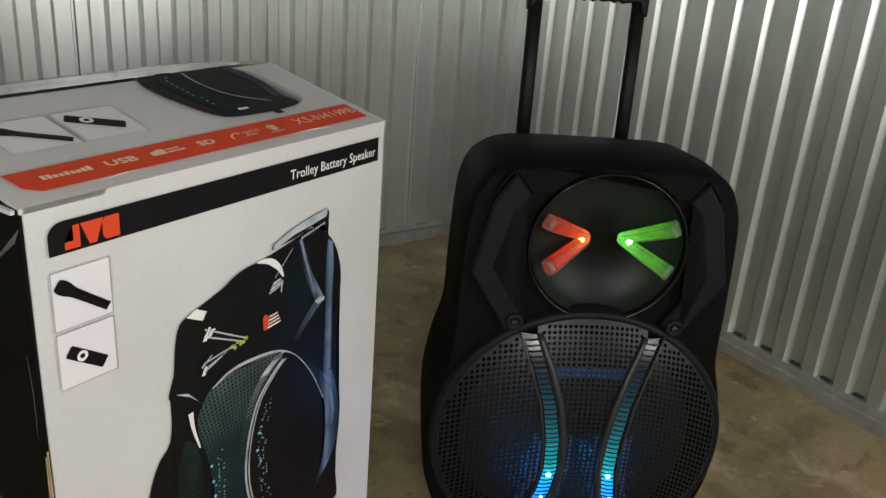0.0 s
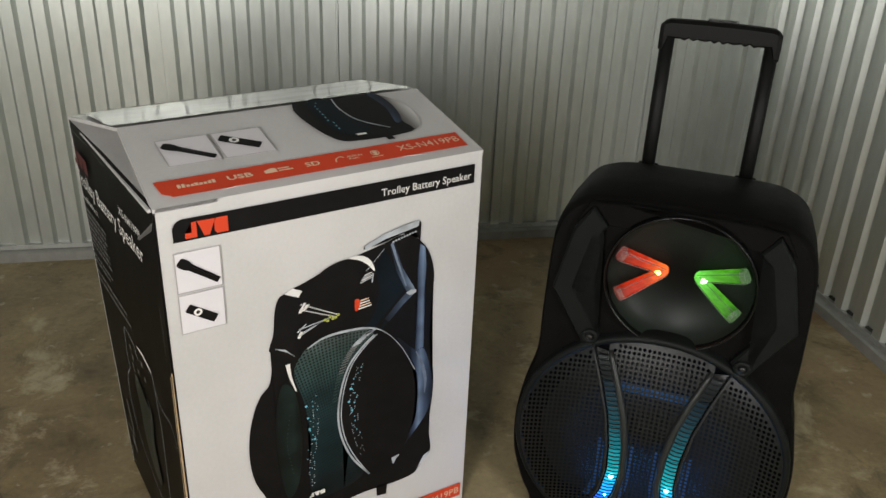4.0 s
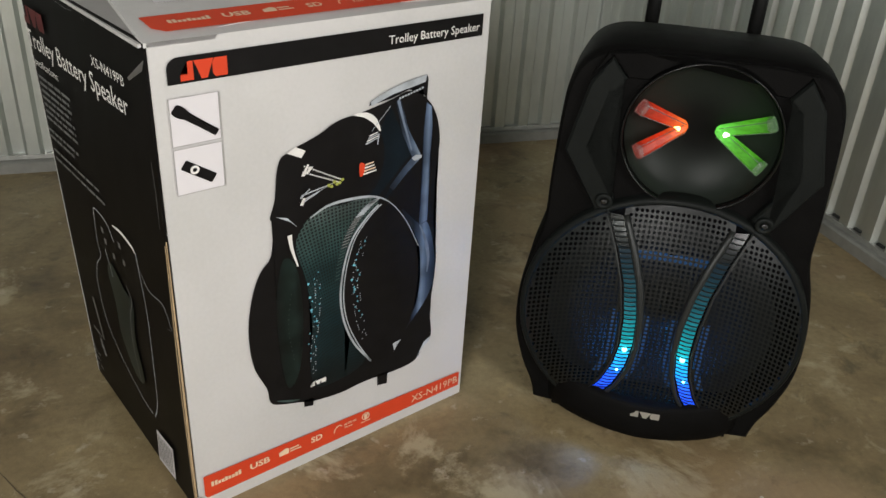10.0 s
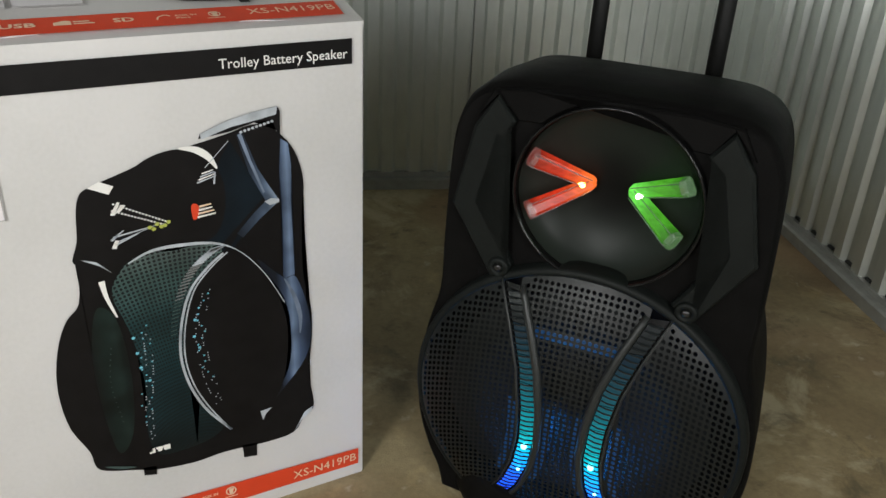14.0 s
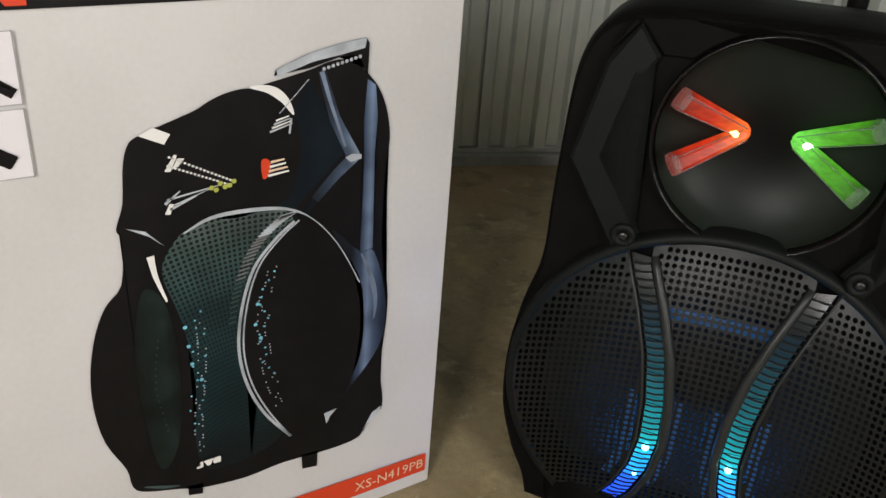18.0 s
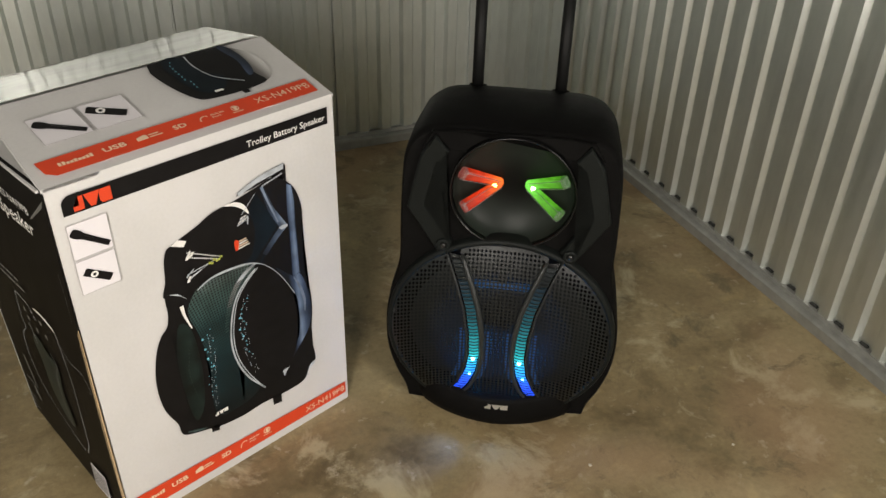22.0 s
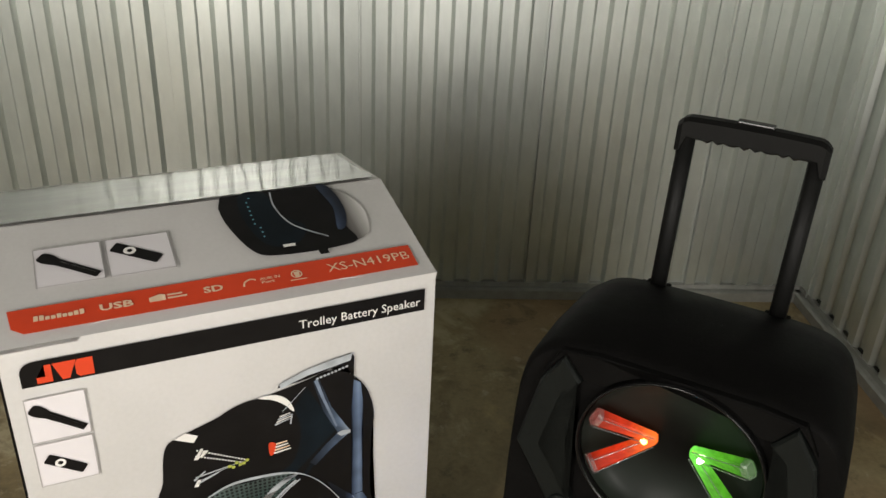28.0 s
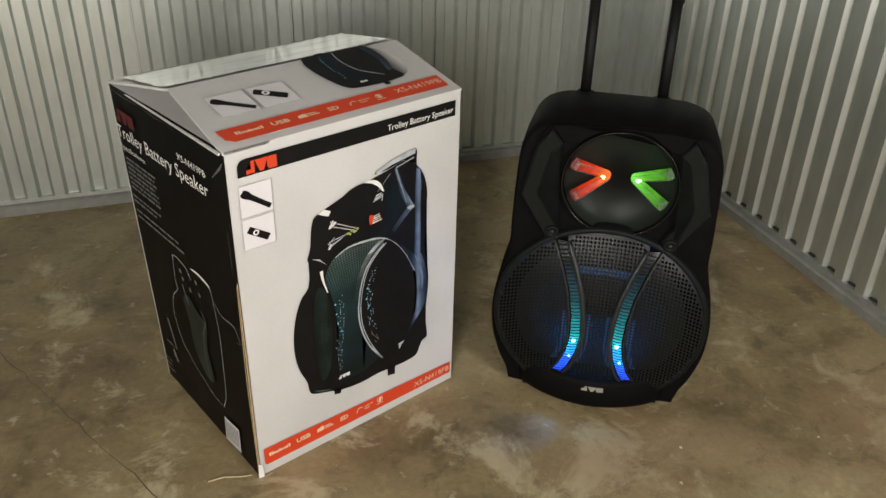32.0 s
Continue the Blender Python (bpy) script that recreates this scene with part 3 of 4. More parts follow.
part("worn_edge", ribbon([(0, -0.002), (0.4, 0.003), (0.8, -0.002)], 0.004, lambda u, v: Vector((-0.0032, -0.0012 + v, 0.02 + u * 0.52))), M_KRAFT, carton, "torn brown board edge")
part("worn_edge", tube([(-0.001, -0.002, 0.004), (-0.0015, -0.003, 0.2), (-0.001, -0.002, 0.44)], lambda s: 0.0022 * (1 - 0.6 * s), 6), M_KRAFT, carton)


def tape_sheet():
    rnd = random.Random(4)
    bm = bmesh.new()
    rows = []
    for i in range(33):
        s = i / 32
        x = 0.004 + s * (W - 0.008)
        row = []
        for j in range(9):
            t = j / 8
            y = SEAM + 0.005 + t * 0.180
            z = H + SLOPE * y if y < SEAM else H + SLOPE * SEAM + (y - SEAM) / (D - SEAM) * (0.004 - SLOPE * SEAM)
            wob = 0.0004 * math.sin(x * 40 + t * 3) * t
            row.append(bm.verts.new((x, y, z + 0.0034 + wob)))
        rows.append(row)
    for a, b in zip(rows, rows[1:]):
        for j in range(8):
            bm.faces.new((a[j], b[j], b[j + 1], a[j + 1]))
    return bm


part("packing_tape", tape_sheet(), M_TAPE, carton, "wide shiny packing tape over the seam", smooth=True)
# thin dark line laid across the tape, short of its back edge
part("tape_dark_line", ribbon([(0.02, 0), (0.2, 0.0015), (0.35, -0.001), (0.475, 0.001)], lambda s: 0.0055 - 0.003 * s, lambda u, v: Vector((u, 0.368 + v, H + SLOPE * SEAM + (0.368 - SEAM) / (D - SEAM) * (0.004 - SLOPE * SEAM) + 0.0062))), M_SHADEINK, carton)
part("tape_tail", skin([(-0.001, 0.002, H - 0.018), (-0.022, -0.004, H - 0.032), (-0.018, 0.004, H - 0.038), (-0.001, 0.010, H - 0.032)], (0, -1, 0), 0.0008, 2), M_TAPE, carton)

# -- printing on the front --
fp = front_panel


def ink(name, pts, place, material, parent, label=""):
    return part(name, flat(pts, place), material, parent, label)


def soft_bar(u0, v0, u1, v1, r):
    """A bar whose near upper corner is rounded."""
    arc = [(u0 + r - r * math.cos(a), v1 - r + r * math.sin(a)) for a in [radians(k) for k in range(0, 91, 15)]]
    return [(u0, v0), (u1, v0), (u1, v1)] + arc[::-1]


def badge(place, u0, v0, wide, high, material, parent):
    """The maker's mark as three plain blocks."""
    k = wide / 55
    ink("badge_block", [(u0, v0), (u0 + 15 * k, v0), (u0 + 15 * k, v0 + high), (u0 + 8.5 * k, v0 + high), (u0 + 8.5 * k, v0 + high * 0.34), (u0, v0 + high * 0.34)], place, material, parent)
    ink("badge_block", [(u0 + 16 * k, v0 + high), (u0 + 24 * k, v0), (u0 + 31 * k, v0), (u0 + 39 * k, v0 + high)], place, material, parent)
    ink("badge_block", [(u0 + 37.5 * k, v0 + high * 0.2), (u0 + 40.5 * k, v0), (u0 + 55 * k, v0), (u0 + 55 * k, v0 + high), (u0 + 40.5 * k, v0 + high), (u0 + 37.5 * k, v0 + high * 0.8)], place, material, parent)


ink("title_bar", soft_bar(20, 650, 466, 681, 14), on_front(1), M_BLACKINK, fp, "black title bar")
badge(on_front(2), 35, 653, 55, 22, M_RED, fp)
letters("title_text", "Trolley Battery Speaker", on_front(2), 310, 658, 150, 11.5, M_WHITEINK, fp, bold=0.004)


def outline(u0, v0, u1, v1, place, parent):
    for a in (rect(u0, v0, u1, v0 + 0.8), rect(u0, v1 - 0.8, u1, v1), rect(u0, v0, u0 + 0.8, v1), rect(u1 - 0.8, v0, u1, v1)):
        ink("frame_line", a, place, M_LINE, parent)


def microphone(place2, u, v, k, parent, flip=1.0):
    """A printed hand microphone, from its head at (u, v) down to the right."""
    ax, ay = 0.79 * k, -0.61 * k * flip
    nx, ny = -ay, ax
    pts = []
    for s, w in ((0, 0.05), (0.02, 0.075), (0.10, 0.09), (0.2, 0.085), (0.3, 0.062), (0.6, 0.056), (1.0, 0.055)):
        pts.append((s, w))
    ring = [(u + ax * s + nx * w * 1.3, v + ay * s + ny * w * 1.3) for s, w in pts] + [(u + ax * s - nx * w * 1.3, v + ay * s - ny * w * 1.3) for s, w in pts[::-1]]
    ink("microphone_print", ring, place2, M_BLACKINK, parent)
    part("print_shine", ribbon([(u + ax * s + nx * 0.03, v + ay * s + ny * 0.03) for s in (0.34, 0.94)], 0.9, place2), M_GREYINK, parent)


def remote(place2, u, v, k, parent, flip=1.0):
    ax, ay = 0.82 * k, -0.57 * k * flip
    nx, ny = -ay, ax
    ring = [(u + ax * s + nx * w, v + ay * s + ny * w) for s, w in ((0.03, 0.145), (0.97, 0.145), (1.0, 0.12), (1.0, -0.12), (0.97, -0.145), (0.03, -0.145), (0, -0.12), (0, 0.12))]
    ink("remote_print", ring, place2, M_BLACKINK, parent)
    cx, cy = u + ax * 0.36, v + ay * 0.36
    return cx, cy


def disc(cx, cy, r0, r1, place, material, parent, name="ring_print", squash=1.0, n=16):
    bm = bmesh.new()
    a = [(math.cos(2 * math.pi * k / n), math.sin(2 * math.pi * k / n) * squash) for k in range(n)]
    outer = [bm.verts.new(place(cx + c * r1, cy + s * r1)) for c, s in a]
    if r0 > 0:
        inner = [bm.verts.new(place(cx + c * r0, cy + s * r0)) for c, s in a]
        for k in range(n):
            bm.faces.new((outer[k], outer[(k + 1) % n], inner[(k + 1) % n], inner[k]))
    else:
        bm.faces.new(outer)
    return part(name, bm, material, parent)


def dots(name, spots, r, place, material, parent):
    bm = bmesh.new()
    for u, v in spots:
        bm.faces.new([bm.verts.new(place(u + r * math.cos(a), v + r * math.sin(a))) for a in [math.pi * k / 3 for k in range(6)]])
    return tagged(part(name, bm, material, parent), kind="stuff")


for v0, v1 in ((576, 635), (514, 573)):
    ink("photo_field", rect(18, v0, 77, v1), on_front(1), M_PICWHITE, fp)
    outline(18, v0, 77, v1, on_front(2), fp)
microphone(on_front(3), 23, 623, 62, fp)
cx, cy = remote(on_front(3), 28, 553, 44, fp)
disc(cx, cy, 2.6, 5.6, on_front(4), M_WHITEINK, fp)

# the printed loudspeaker
SIL = [(144, 507), (149, 528), (160, 538), (204, 553), (239, 567), (262, 570), (314, 581), (338, 588), (356, 587), (371, 577), (388, 556), (398, 530), (402, 500), (398, 469), (397, 380), (402, 350), (407, 312), (406, 270), (401, 237), (401, 205), (406, 168), (404, 150), (391, 141), (376, 118), (337, 114), (280, 118), (238, 115), (191, 121), (166, 130), (129, 143), (119, 156), (116, 179), (100, 220), (94, 265), (96, 309), (105, 350), (117, 377), (132, 395), (137, 440), (133, 452), (141, 476)]
ink("picture_body", catmull(SIL, 3), on_front(1), M_BLACKINK, fp, "printed black loudspeaker picture")
for foot in ([(174, 130), (190, 128), (189, 113), (174, 117)], [(303, 120), (323, 118), (322, 95), (304, 98)]):
    ink("picture_foot", foot, on_front(1), M_BLACKINK, fp)
ink("picture_handle", [(281, 579), (283, 585), (314, 597), (344, 604), (373, 608), (376, 602), (375, 570), (371, 578), (366, 592), (345, 591), (315, 583)], on_front(2), M_BLACKINK, fp)
ink("picture_handle_shine", [(283, 585), (314, 597), (344, 604), (373, 608), (371, 598), (350, 594), (318, 589), (284, 578)], on_front(3), M_SHINEINK, fp)
ink("picture_side", [(375, 567), (384, 560), (387, 529), (385, 485), (386, 425), (386, 377), (371, 374), (373, 462), (372, 525)], on_front(2), M_BLUEINK, fp)
ink("picture_belly_edge", catmull([(338, 410), (371, 376), (388, 372), (403, 316), (404, 268), (391, 233), (356, 190), (344, 172), (372, 231), (378, 284), (371, 345)], 4), on_front(2), M_BLUEINK, fp)
part("picture_edge_shine", ribbon(catmull([(372, 374), (384, 345), (391, 312), (390, 285)], 5, False), lambda s: 1 + 5 * math.sin(math.pi * s), on_front(3)), M_BLUESHINE, fp)
ink("picture_facet", [(316, 572), (352, 494), (292, 434), (264, 446), (302, 503), (300, 545)], on_front(1.5), M_DARKBLUE, fp)
dots("picture_handle_bumps", [(329 + 4.6 * k, 581.5 + 1.1 * k) for k in range(9)], 1.9, on_front(4), M_SHINEINK, fp)
part("picture_string", ribbon([(314, 573), (285, 543)], 0.9, on_front(4)), M_SHINEINK, fp)
part("picture_brace", ribbon([(327, 580), (341, 530), (362, 487)], lambda s: 8 + 6 * s, on_front(2)), M_BRACEINK, fp)
part("picture_brace", ribbon([(362, 487), (342, 470), (320, 447)], lambda s: 13 - 3 * s, on_front(2)), M_BRACEINK, fp)
part("picture_brace", ribbon([(320, 447), (304, 425), (292, 442)], 6.0, on_front(2)), M_DARKBLUE, fp)
ink("picture_brace_knot", [(352, 488), (360, 491), (370, 489), (370, 484), (358, 482)], on_front(3), M_SHINEINK, fp)
part("picture_brace_shine", ribbon([(327, 579), (337, 545), (352, 500)], lambda s: 4.5 - 2 * s, on_front(3)), M_BLUESHINE, fp)
ink("picture_head", catmull([(183, 529), (203, 550), (228, 565), (256, 570), (282, 562), (299, 540), (306, 514), (304, 483), (291, 454), (263, 445), (228, 444), (198, 462), (182, 495)], 5), on_front(2), M_BLACKINK, fp)
part("picture_head_rim", ribbon(catmull([(258, 571), (276, 567), (290, 556), (299, 540)], 5, False), lambda s: 1.5 + 7 * math.sin(math.pi * s), on_front(3)), M_WHITEINK, fp)
ink("picture_corner_shine", [(159, 538), (172, 544), (186, 536), (180, 527)], on_front(3), M_WHITEINK, fp)
ink("picture_dome", catmull([(168, 400), (182, 430), (200, 443), (225, 449), (255, 448), (288, 441), (298, 430), (276, 404), (252, 362), (241, 304), (245, 250), (262, 198), (280, 165), (262, 148), (225, 142), (196, 146), (186, 180), (190, 250), (188, 300), (180, 350)], 4), on_front(2), M_MESHINK, fp, "printed dark teal grille")
ink("picture_cheek", catmull([(150, 385), (166, 372), (174, 330), (176, 260), (168, 190), (150, 165), (140, 220), (136, 300), (140, 350)], 4), on_front(2), M_TEALINK, fp)
part("picture_dome_rim", ribbon(catmull([(190, 437), (216, 448), (251, 449), (290, 443), (319, 425), (347, 388), (371, 338)], 5, False), lambda s: 1.2 + 3.2 * math.sin(math.pi * min(1, s * 1.6)), on_front(4)), M_SHINEINK, fp)
ink("picture_panel", catmull([(300, 431), (328, 416), (354, 378), (370, 323), (373, 277), (365, 217), (344, 172), (316, 147), (291, 155), (263, 198), (246, 251), (243, 304), (250, 359), (270, 404)], 5), on_front(3), M_BLACKINK, fp)
for off, wide in ((0.0, 3.2), (5.0, 1.8)):
    part("picture_strip_line", ribbon(catmull([(298 + off, 428), (278 + off, 412), (255 + off, 384), (241 + off, 340), (236 + off, 291), (243 + off, 244), (261 + off, 198), (290, 155)], 5, False), wide, on_front(4)), M_SHINEINK, fp)
part("picture_strip_line", ribbon(catmull([(159, 420), (162, 397), (170, 368)], 5, False), lambda s: 7 - 5 * s, on_front(4)), M_WHITEINK, fp)
ink("picture_notch", [(141, 452), (157, 446), (172, 428), (160, 440)], on_front(3), M_SHINEINK, fp)


rnd = random.Random(11)
dots("picture_lights", [(190 + 5 * math.sin(v / 40) + rnd.choice((0, 4, 8)), v) for v in range(176, 340, 4)], 1.0, on_front(5), M_SHINEINK, fp)
dots("picture_lights", [(188 + 5 * math.sin(v / 40) + rnd.choice((-3, 2, 9)), v) for v in range(205, 350, 9)], 1.3, on_front(5), M_CYANINK, fp)
dots("picture_lights", [(256 + 14 * abs((v - 305) / 90) ** 2 + rnd.choice((0, 4, 8, 12)), v) for v in range(205, 385, 4)], 1.0, on_front(5), M_SHINEINK, fp)
dots("picture_lights", [(258 + 14 * abs((v - 305) / 90) ** 2 + rnd.choice((0, 5, 9)), v) for v in range(250, 385, 9)], 1.4, on_front(5), M_CYANINK, fp)
dots("picture_lights", [(156 + 4 * math.sin(v / 25), v) for v in range(215, 335, 8)], 0.8, on_front(5), M_TEALSHINE, fp)
part("picture_cheek_shine", ribbon(catmull([(130, 150), (150, 141), (166, 136)], 5, False), lambda s: 1 + 3 * math.sin(math.pi * s), on_front(3)), M_TEALSHINE, fp)
for u, v in ((184, 335), (188, 290), (186, 312), (196, 268), (257, 342), (254, 318), (259, 300)):
    disc(u, v, 0, 2.1, on_front(6), M_CYANINK, fp, "picture_light")
RIBS = catmull([(283, 436), (266, 424), (250, 406), (238, 380), (230, 350), (226, 318)], 6, False)
for k, p in enumerate(RIBS[:-2:1]):
    reach = 17 - 0.35 * k
    part("picture_rib", ribbon([(p.x, p.y), (p.x + reach, p.y + 2.5 - 0.05 * k)], 2.4 - 0.04 * k, on_front(5)), M_SHINEINK if k < 9 else M_GREYINK if k < 20 else M_TEALSHINE, fp)
# printed eyes
for a, b, w in (((183, 515), (236, 484), 1.6), ((181, 507), (234, 480), 1.2)):
    part("picture_eye", ribbon([a, b], w, on_front(4)), M_GREYINK, fp)
    dots("picture_eye_chain", [(a[0] + (b[0] - a[0]) * t / 16, a[1] + (b[1] - a[1]) * t / 16) for t in range(17)], 1.25, on_front(5), M_WHITEINK, fp)
for q in ([(178, 502), (187, 517), (190, 516), (183, 501)], [(184, 503), (190, 513), (196, 512), (190, 505)], [(175, 460), (180, 470), (184, 469), (180, 459)]):
    ink("picture_eye", q, on_front(5), M_WHITEINK, fp)
for a, b, w in (((178, 474), (228, 487 - 6), 2.2), ((184, 468), (222, 480), 1.3), ((180, 464), (205, 474), 2.6), ((176, 470), (190, 481), 3.0)):
    part("picture_eye", ribbon([a, b], lambda s, w=w: w * (1 - 0.6 * s), on_front(5)), M_SHINEINK, fp)
dots("picture_eye_tip", [(218 + 4.2 * k, 478 + rnd.uniform(-2.5, 3.5) + 0.5 * k) for k in range(6)], 2.6, on_front(6), M_LIMEINK, fp)
for k in range(4):
    part("picture_eye", ribbon([(275 + 2 * k, 526 + 3.5 * k), (297 - k, 532 + 2.6 * k)], lambda s: 2.0 - 0.8 * s, on_front(5)), M_WHITEINK if k % 2 else M_SHINEINK, fp)
part("picture_eye", ribbon([(296, 537), (294, 522)], 2.0, on_front(5)), M_SHINEINK, fp)
ink("picture_eye_glow", catmull([(266, 497), (270, 500), (275, 495), (273, 482), (267, 480)], 3), on_front(4), M_RED, fp)
for k in range(4):
    part("picture_eye", ribbon([(272 + k, 482 + 4.5 * k), (293 - 1.5 * k, 484 + 4.3 * k)], lambda s: 2.6 - 0.8 * s, on_front(5)), M_CREAMINK if k % 2 else M_WHITEINK, fp)
badge(on_front(5), 184, 152, 26, 8, M_WHITEINK, fp)
ink("picture_foot_shine", [(392, 150), (404, 156), (402, 148), (388, 138), (377, 121)], on_front(3), M_SHINEINK, fp)
ink("picture_foot_shine", [(330, 172), (346, 174), (338, 166), (333, 156)], on_front(4), M_SHINEINK, fp)


def strip_marks(place, v0, k, parent, start, high):
    """The line of small marks on an orange-red strip; k stretches it along u."""
    u = lambda x: start + x * k
    for j, rise in enumerate((1.0, 1.0, 0.68, 0.68, 0.85, 0.68, 0.68, 0.85, 1.0)):
        ink("mark_bar", rect(u(10 + j * 5.2), v0 + 0.5, u(14.1 + j * 5.2), v0 + (high - 1.5) * rise), place, M_CREAMINK, parent)
    letters("mark_text", "USB", place, u(70), v0, 32 * k, high, M_CREAMINK, parent, bold=0.03)
    ink("radio_mark", [(u(117), v0), (u(133), v0), (u(133), v0 + high - 1), (u(128), v0 + high + 1), (u(117), v0 + high - 3)], place, M_CREAMINK, parent)
    for j in range(2):
        ink("mark_bar", rect(u(135), v0 + 1 + j * 5, u(150 if j else 154), v0 + 3.6 + j * 5), place, M_CREAMINK, parent)
    letters("mark_text", "SD", place, u(171), v0, 20 * k, high, M_CREAMINK, parent, bold=0.03)
    part("cable_mark", ribbon(catmull([(u(212), v0 - 1), (u(214), v0 + high * 0.6), (u(221), v0 + high), (u(226), v0 + high * 0.7)], 4, False), 2.0, place), M_CREAMINK, parent)
    letters("mark_text", "AUX IN", place, u(230), v0 + high * 0.55, 22 * k, high * 0.42, M_CREAMINK, parent, bold=0.02)
    letters("mark_text", "Port", place, u(231), v0 - 0.5, 14 * k, high * 0.42, M_CREAMINK, parent, bold=0.02)
    disc(u(270), v0 + high * 0.6, high * 0.52, high * 0.68, place, M_CREAMINK, parent)
    ink("plug_mark", [(u(268), v0), (u(272), v0), (u(274), v0 + high), (u(267), v0 + high)], place, M_CREAMINK, parent)
    ink("mark_bar", rect(u(261), v0 - 4.5, u(279), v0 - 3.0), place, M_CREAMINK, parent)


ink("red_strip", [(16, 24), (473, 22), (473, 51), (12, 66), (12, 30)], on_front(1), M_RED, fp, "orange-red strip with small marks")
strip_marks(lambda u, v: on_front(3)(u, v - (u - 240) * 0.012), 40, 1.0, fp, 12, 11)
letters("model_text", "XS-N419PB", lambda u, v: on_front(3)(u, v), 372, 31, 97, 14, M_CREAMINK, fp)

# -- printing on the top --
tp = top_flap
ink("red_strip", [(31, 14), (464, 15), (466, 54), (16, 52), (19, 24)], on_top(1), M_RED, tp, "orange-red strip with small marks")
strip_marks(on_top(3), 28, 1.07, tp, 30, 10)
letters("model_text", "XS-N419PB", on_top(3), 356, 28, 103, 14, M_CREAMINK, tp)
for u0, u1 in ((46, 117), (122, 193)):
    ink("photo_field", rect(u0, 81, u1, 148), on_top(1), M_PICWHITE, tp)
    outline(u0, 81, u1, 148, on_top(2), tp)
microphone(on_top(3), 52, 134, 74, tp)
cx, cy = remote(on_top(3), 130, 133, 58, tp)
disc(cx, cy, 3.0, 7.0, on_top(4), M_WHITEINK, tp)
ink("picture_shadow", catmull([(400, 195), (425, 178), (438, 140), (430, 95), (405, 78), (380, 90), (385, 150)], 5), on_top(1), M_SOFTSHADE, tp)
ink("picture_body", [(267, 203)] + catmull([(260, 180), (262, 150), (272, 110), (284, 84), (300, 74), (345, 70), (386, 72), (410, 80), (404, 112), (412, 150), (404, 202)], 4, False), on_top(2), M_BLACKINK, tp, "printed black loudspeaker picture")
ink("picture_panel", catmull([(290, 200), (285, 150), (300, 95), (335, 88), (355, 120), (330, 150), (322, 200)], 4), on_top(3), M_DARKBLUE, tp)
ink("picture_side", catmull([(392, 200), (400, 150), (392, 105), (405, 110), (414, 150), (408, 195)], 4), on_top(3), M_BLUEINK, tp)
part("picture_strip_line", ribbon(catmull([(330, 198), (328, 165), (340, 125), (376, 92)], 5, False), 2.0, on_top(4)), M_SHINEINK, tp)
dots("picture_lights", [(296 + rnd.choice((0, 5)), v) for v in range(110, 196, 9)], 1.4, on_top(4), M_CYANINK, tp)
ink("picture_foot", [(356, 72), (368, 72), (368, 62), (357, 62)], on_top(2), M_BLACKINK, tp)
ink("badge_block", rect(318, 84, 333, 89), on_top(4), M_WHITEINK, tp)

# -- printing on the black side --
sp = side_panel


def mirrored(lift):
    """Reads from the back edge towards the front edge."""
    base = on_side(lift)
    return lambda u, v: base(405 - u, v)


letters("title_text", "Trolley Battery Speaker", mirrored(2), 10, 592 + 6, 338, 26, M_WHITEINK, sp, bold=0.004)
letters("model_text", "XS-N419PB", mirrored(2), 250, 634, 96, 13, M_WHITEINK, sp)
badge(mirrored(2), 14, 632, 76, 26, M_DARKRED, sp)
letters("spec_text", "Specifications:", mirrored(2), 13, 572, 98, 11, M_WHITEINK, sp)


def grey_lines(v, rows, gap, u0, wide):
    for k in range(rows):
        u = u0 + rnd.uniform(0, 4)
        end = u + wide * rnd.uniform(0.75, 1.0)
        while u < end:
            w = rnd.uniform(10, 34)
            ink("small_print_bar", rect(u, v - k * gap, min(u + w, end), v - k * gap + 4.6), mirrored(2), M_GREYINK, sp)
            u += w + 4


grey_lines(553, 7, 10.5, 22, 145)
grey_lines(470, 2, 11, 16, 130)
grey_lines(438, 2, 14, 22, 225)
grey_lines(60, 3, 14, 10, 40)

part("outline_print", ribbon(catmull([(158, 384), (162, 398), (176, 400), (192, 398), (210, 392), (226, 372)], 5, False), 2.0, mirrored(2)), M_SHINEINK, sp)
part("outline_print", ribbon(catmull([(158, 384), (152, 340), (155, 315), (128, 285), (116, 240), (128, 180), (170, 140), (215, 118), (250, 104), (280, 100)], 6, False), 1.5, mirrored(2)), M_SHINEINK, sp)
part("outline_print", ribbon(catmull([(232, 402), (262, 404), (296, 398), (304, 392)], 5, False), lambda s: 2 + 4 * math.sin(math.pi * s), mirrored(3)), M_WHITEINK, sp)
part("outline_print", ribbon(catmull([(304, 392), (308, 365), (316, 300), (312, 215), (306, 140), (288, 100)], 6, False), 1.7, mirrored(2)), M_SHINEINK, sp)
# this pale line follows the board's crease to the front edge
part("outline_print", ribbon(catmull([(312, 368), (335, 350), (370, 352), (384, 346), (396, 325)], 5, False), 1.1, mirrored(2)), M_SHINEINK, sp)
ink("outline_fill", catmull([(175, 300), (196, 322), (232, 300), (262, 285), (250, 220), (262, 150), (228, 140), (190, 190), (186, 250)], 5), mirrored(1), M_DARKTEAL, sp)
part("outline_print", ribbon(catmull([(182, 340), (190, 318), (196, 300)], 4, False), 1.5, mirrored(2)), M_SHINEINK, sp)
part("outline_print", ribbon(catmull([(248, 312), (262, 292), (246, 260), (238, 200), (250, 140)], 5, False), 2.2, mirrored(2)), M_GREYINK, sp)
for u, v in ((180, 368), (186, 352), (242, 372), (250, 348), (212, 340)):
    ink("outline_spot", rect(u, v, u + 8, v + 9), mirrored(2), M_GREYINK, sp)
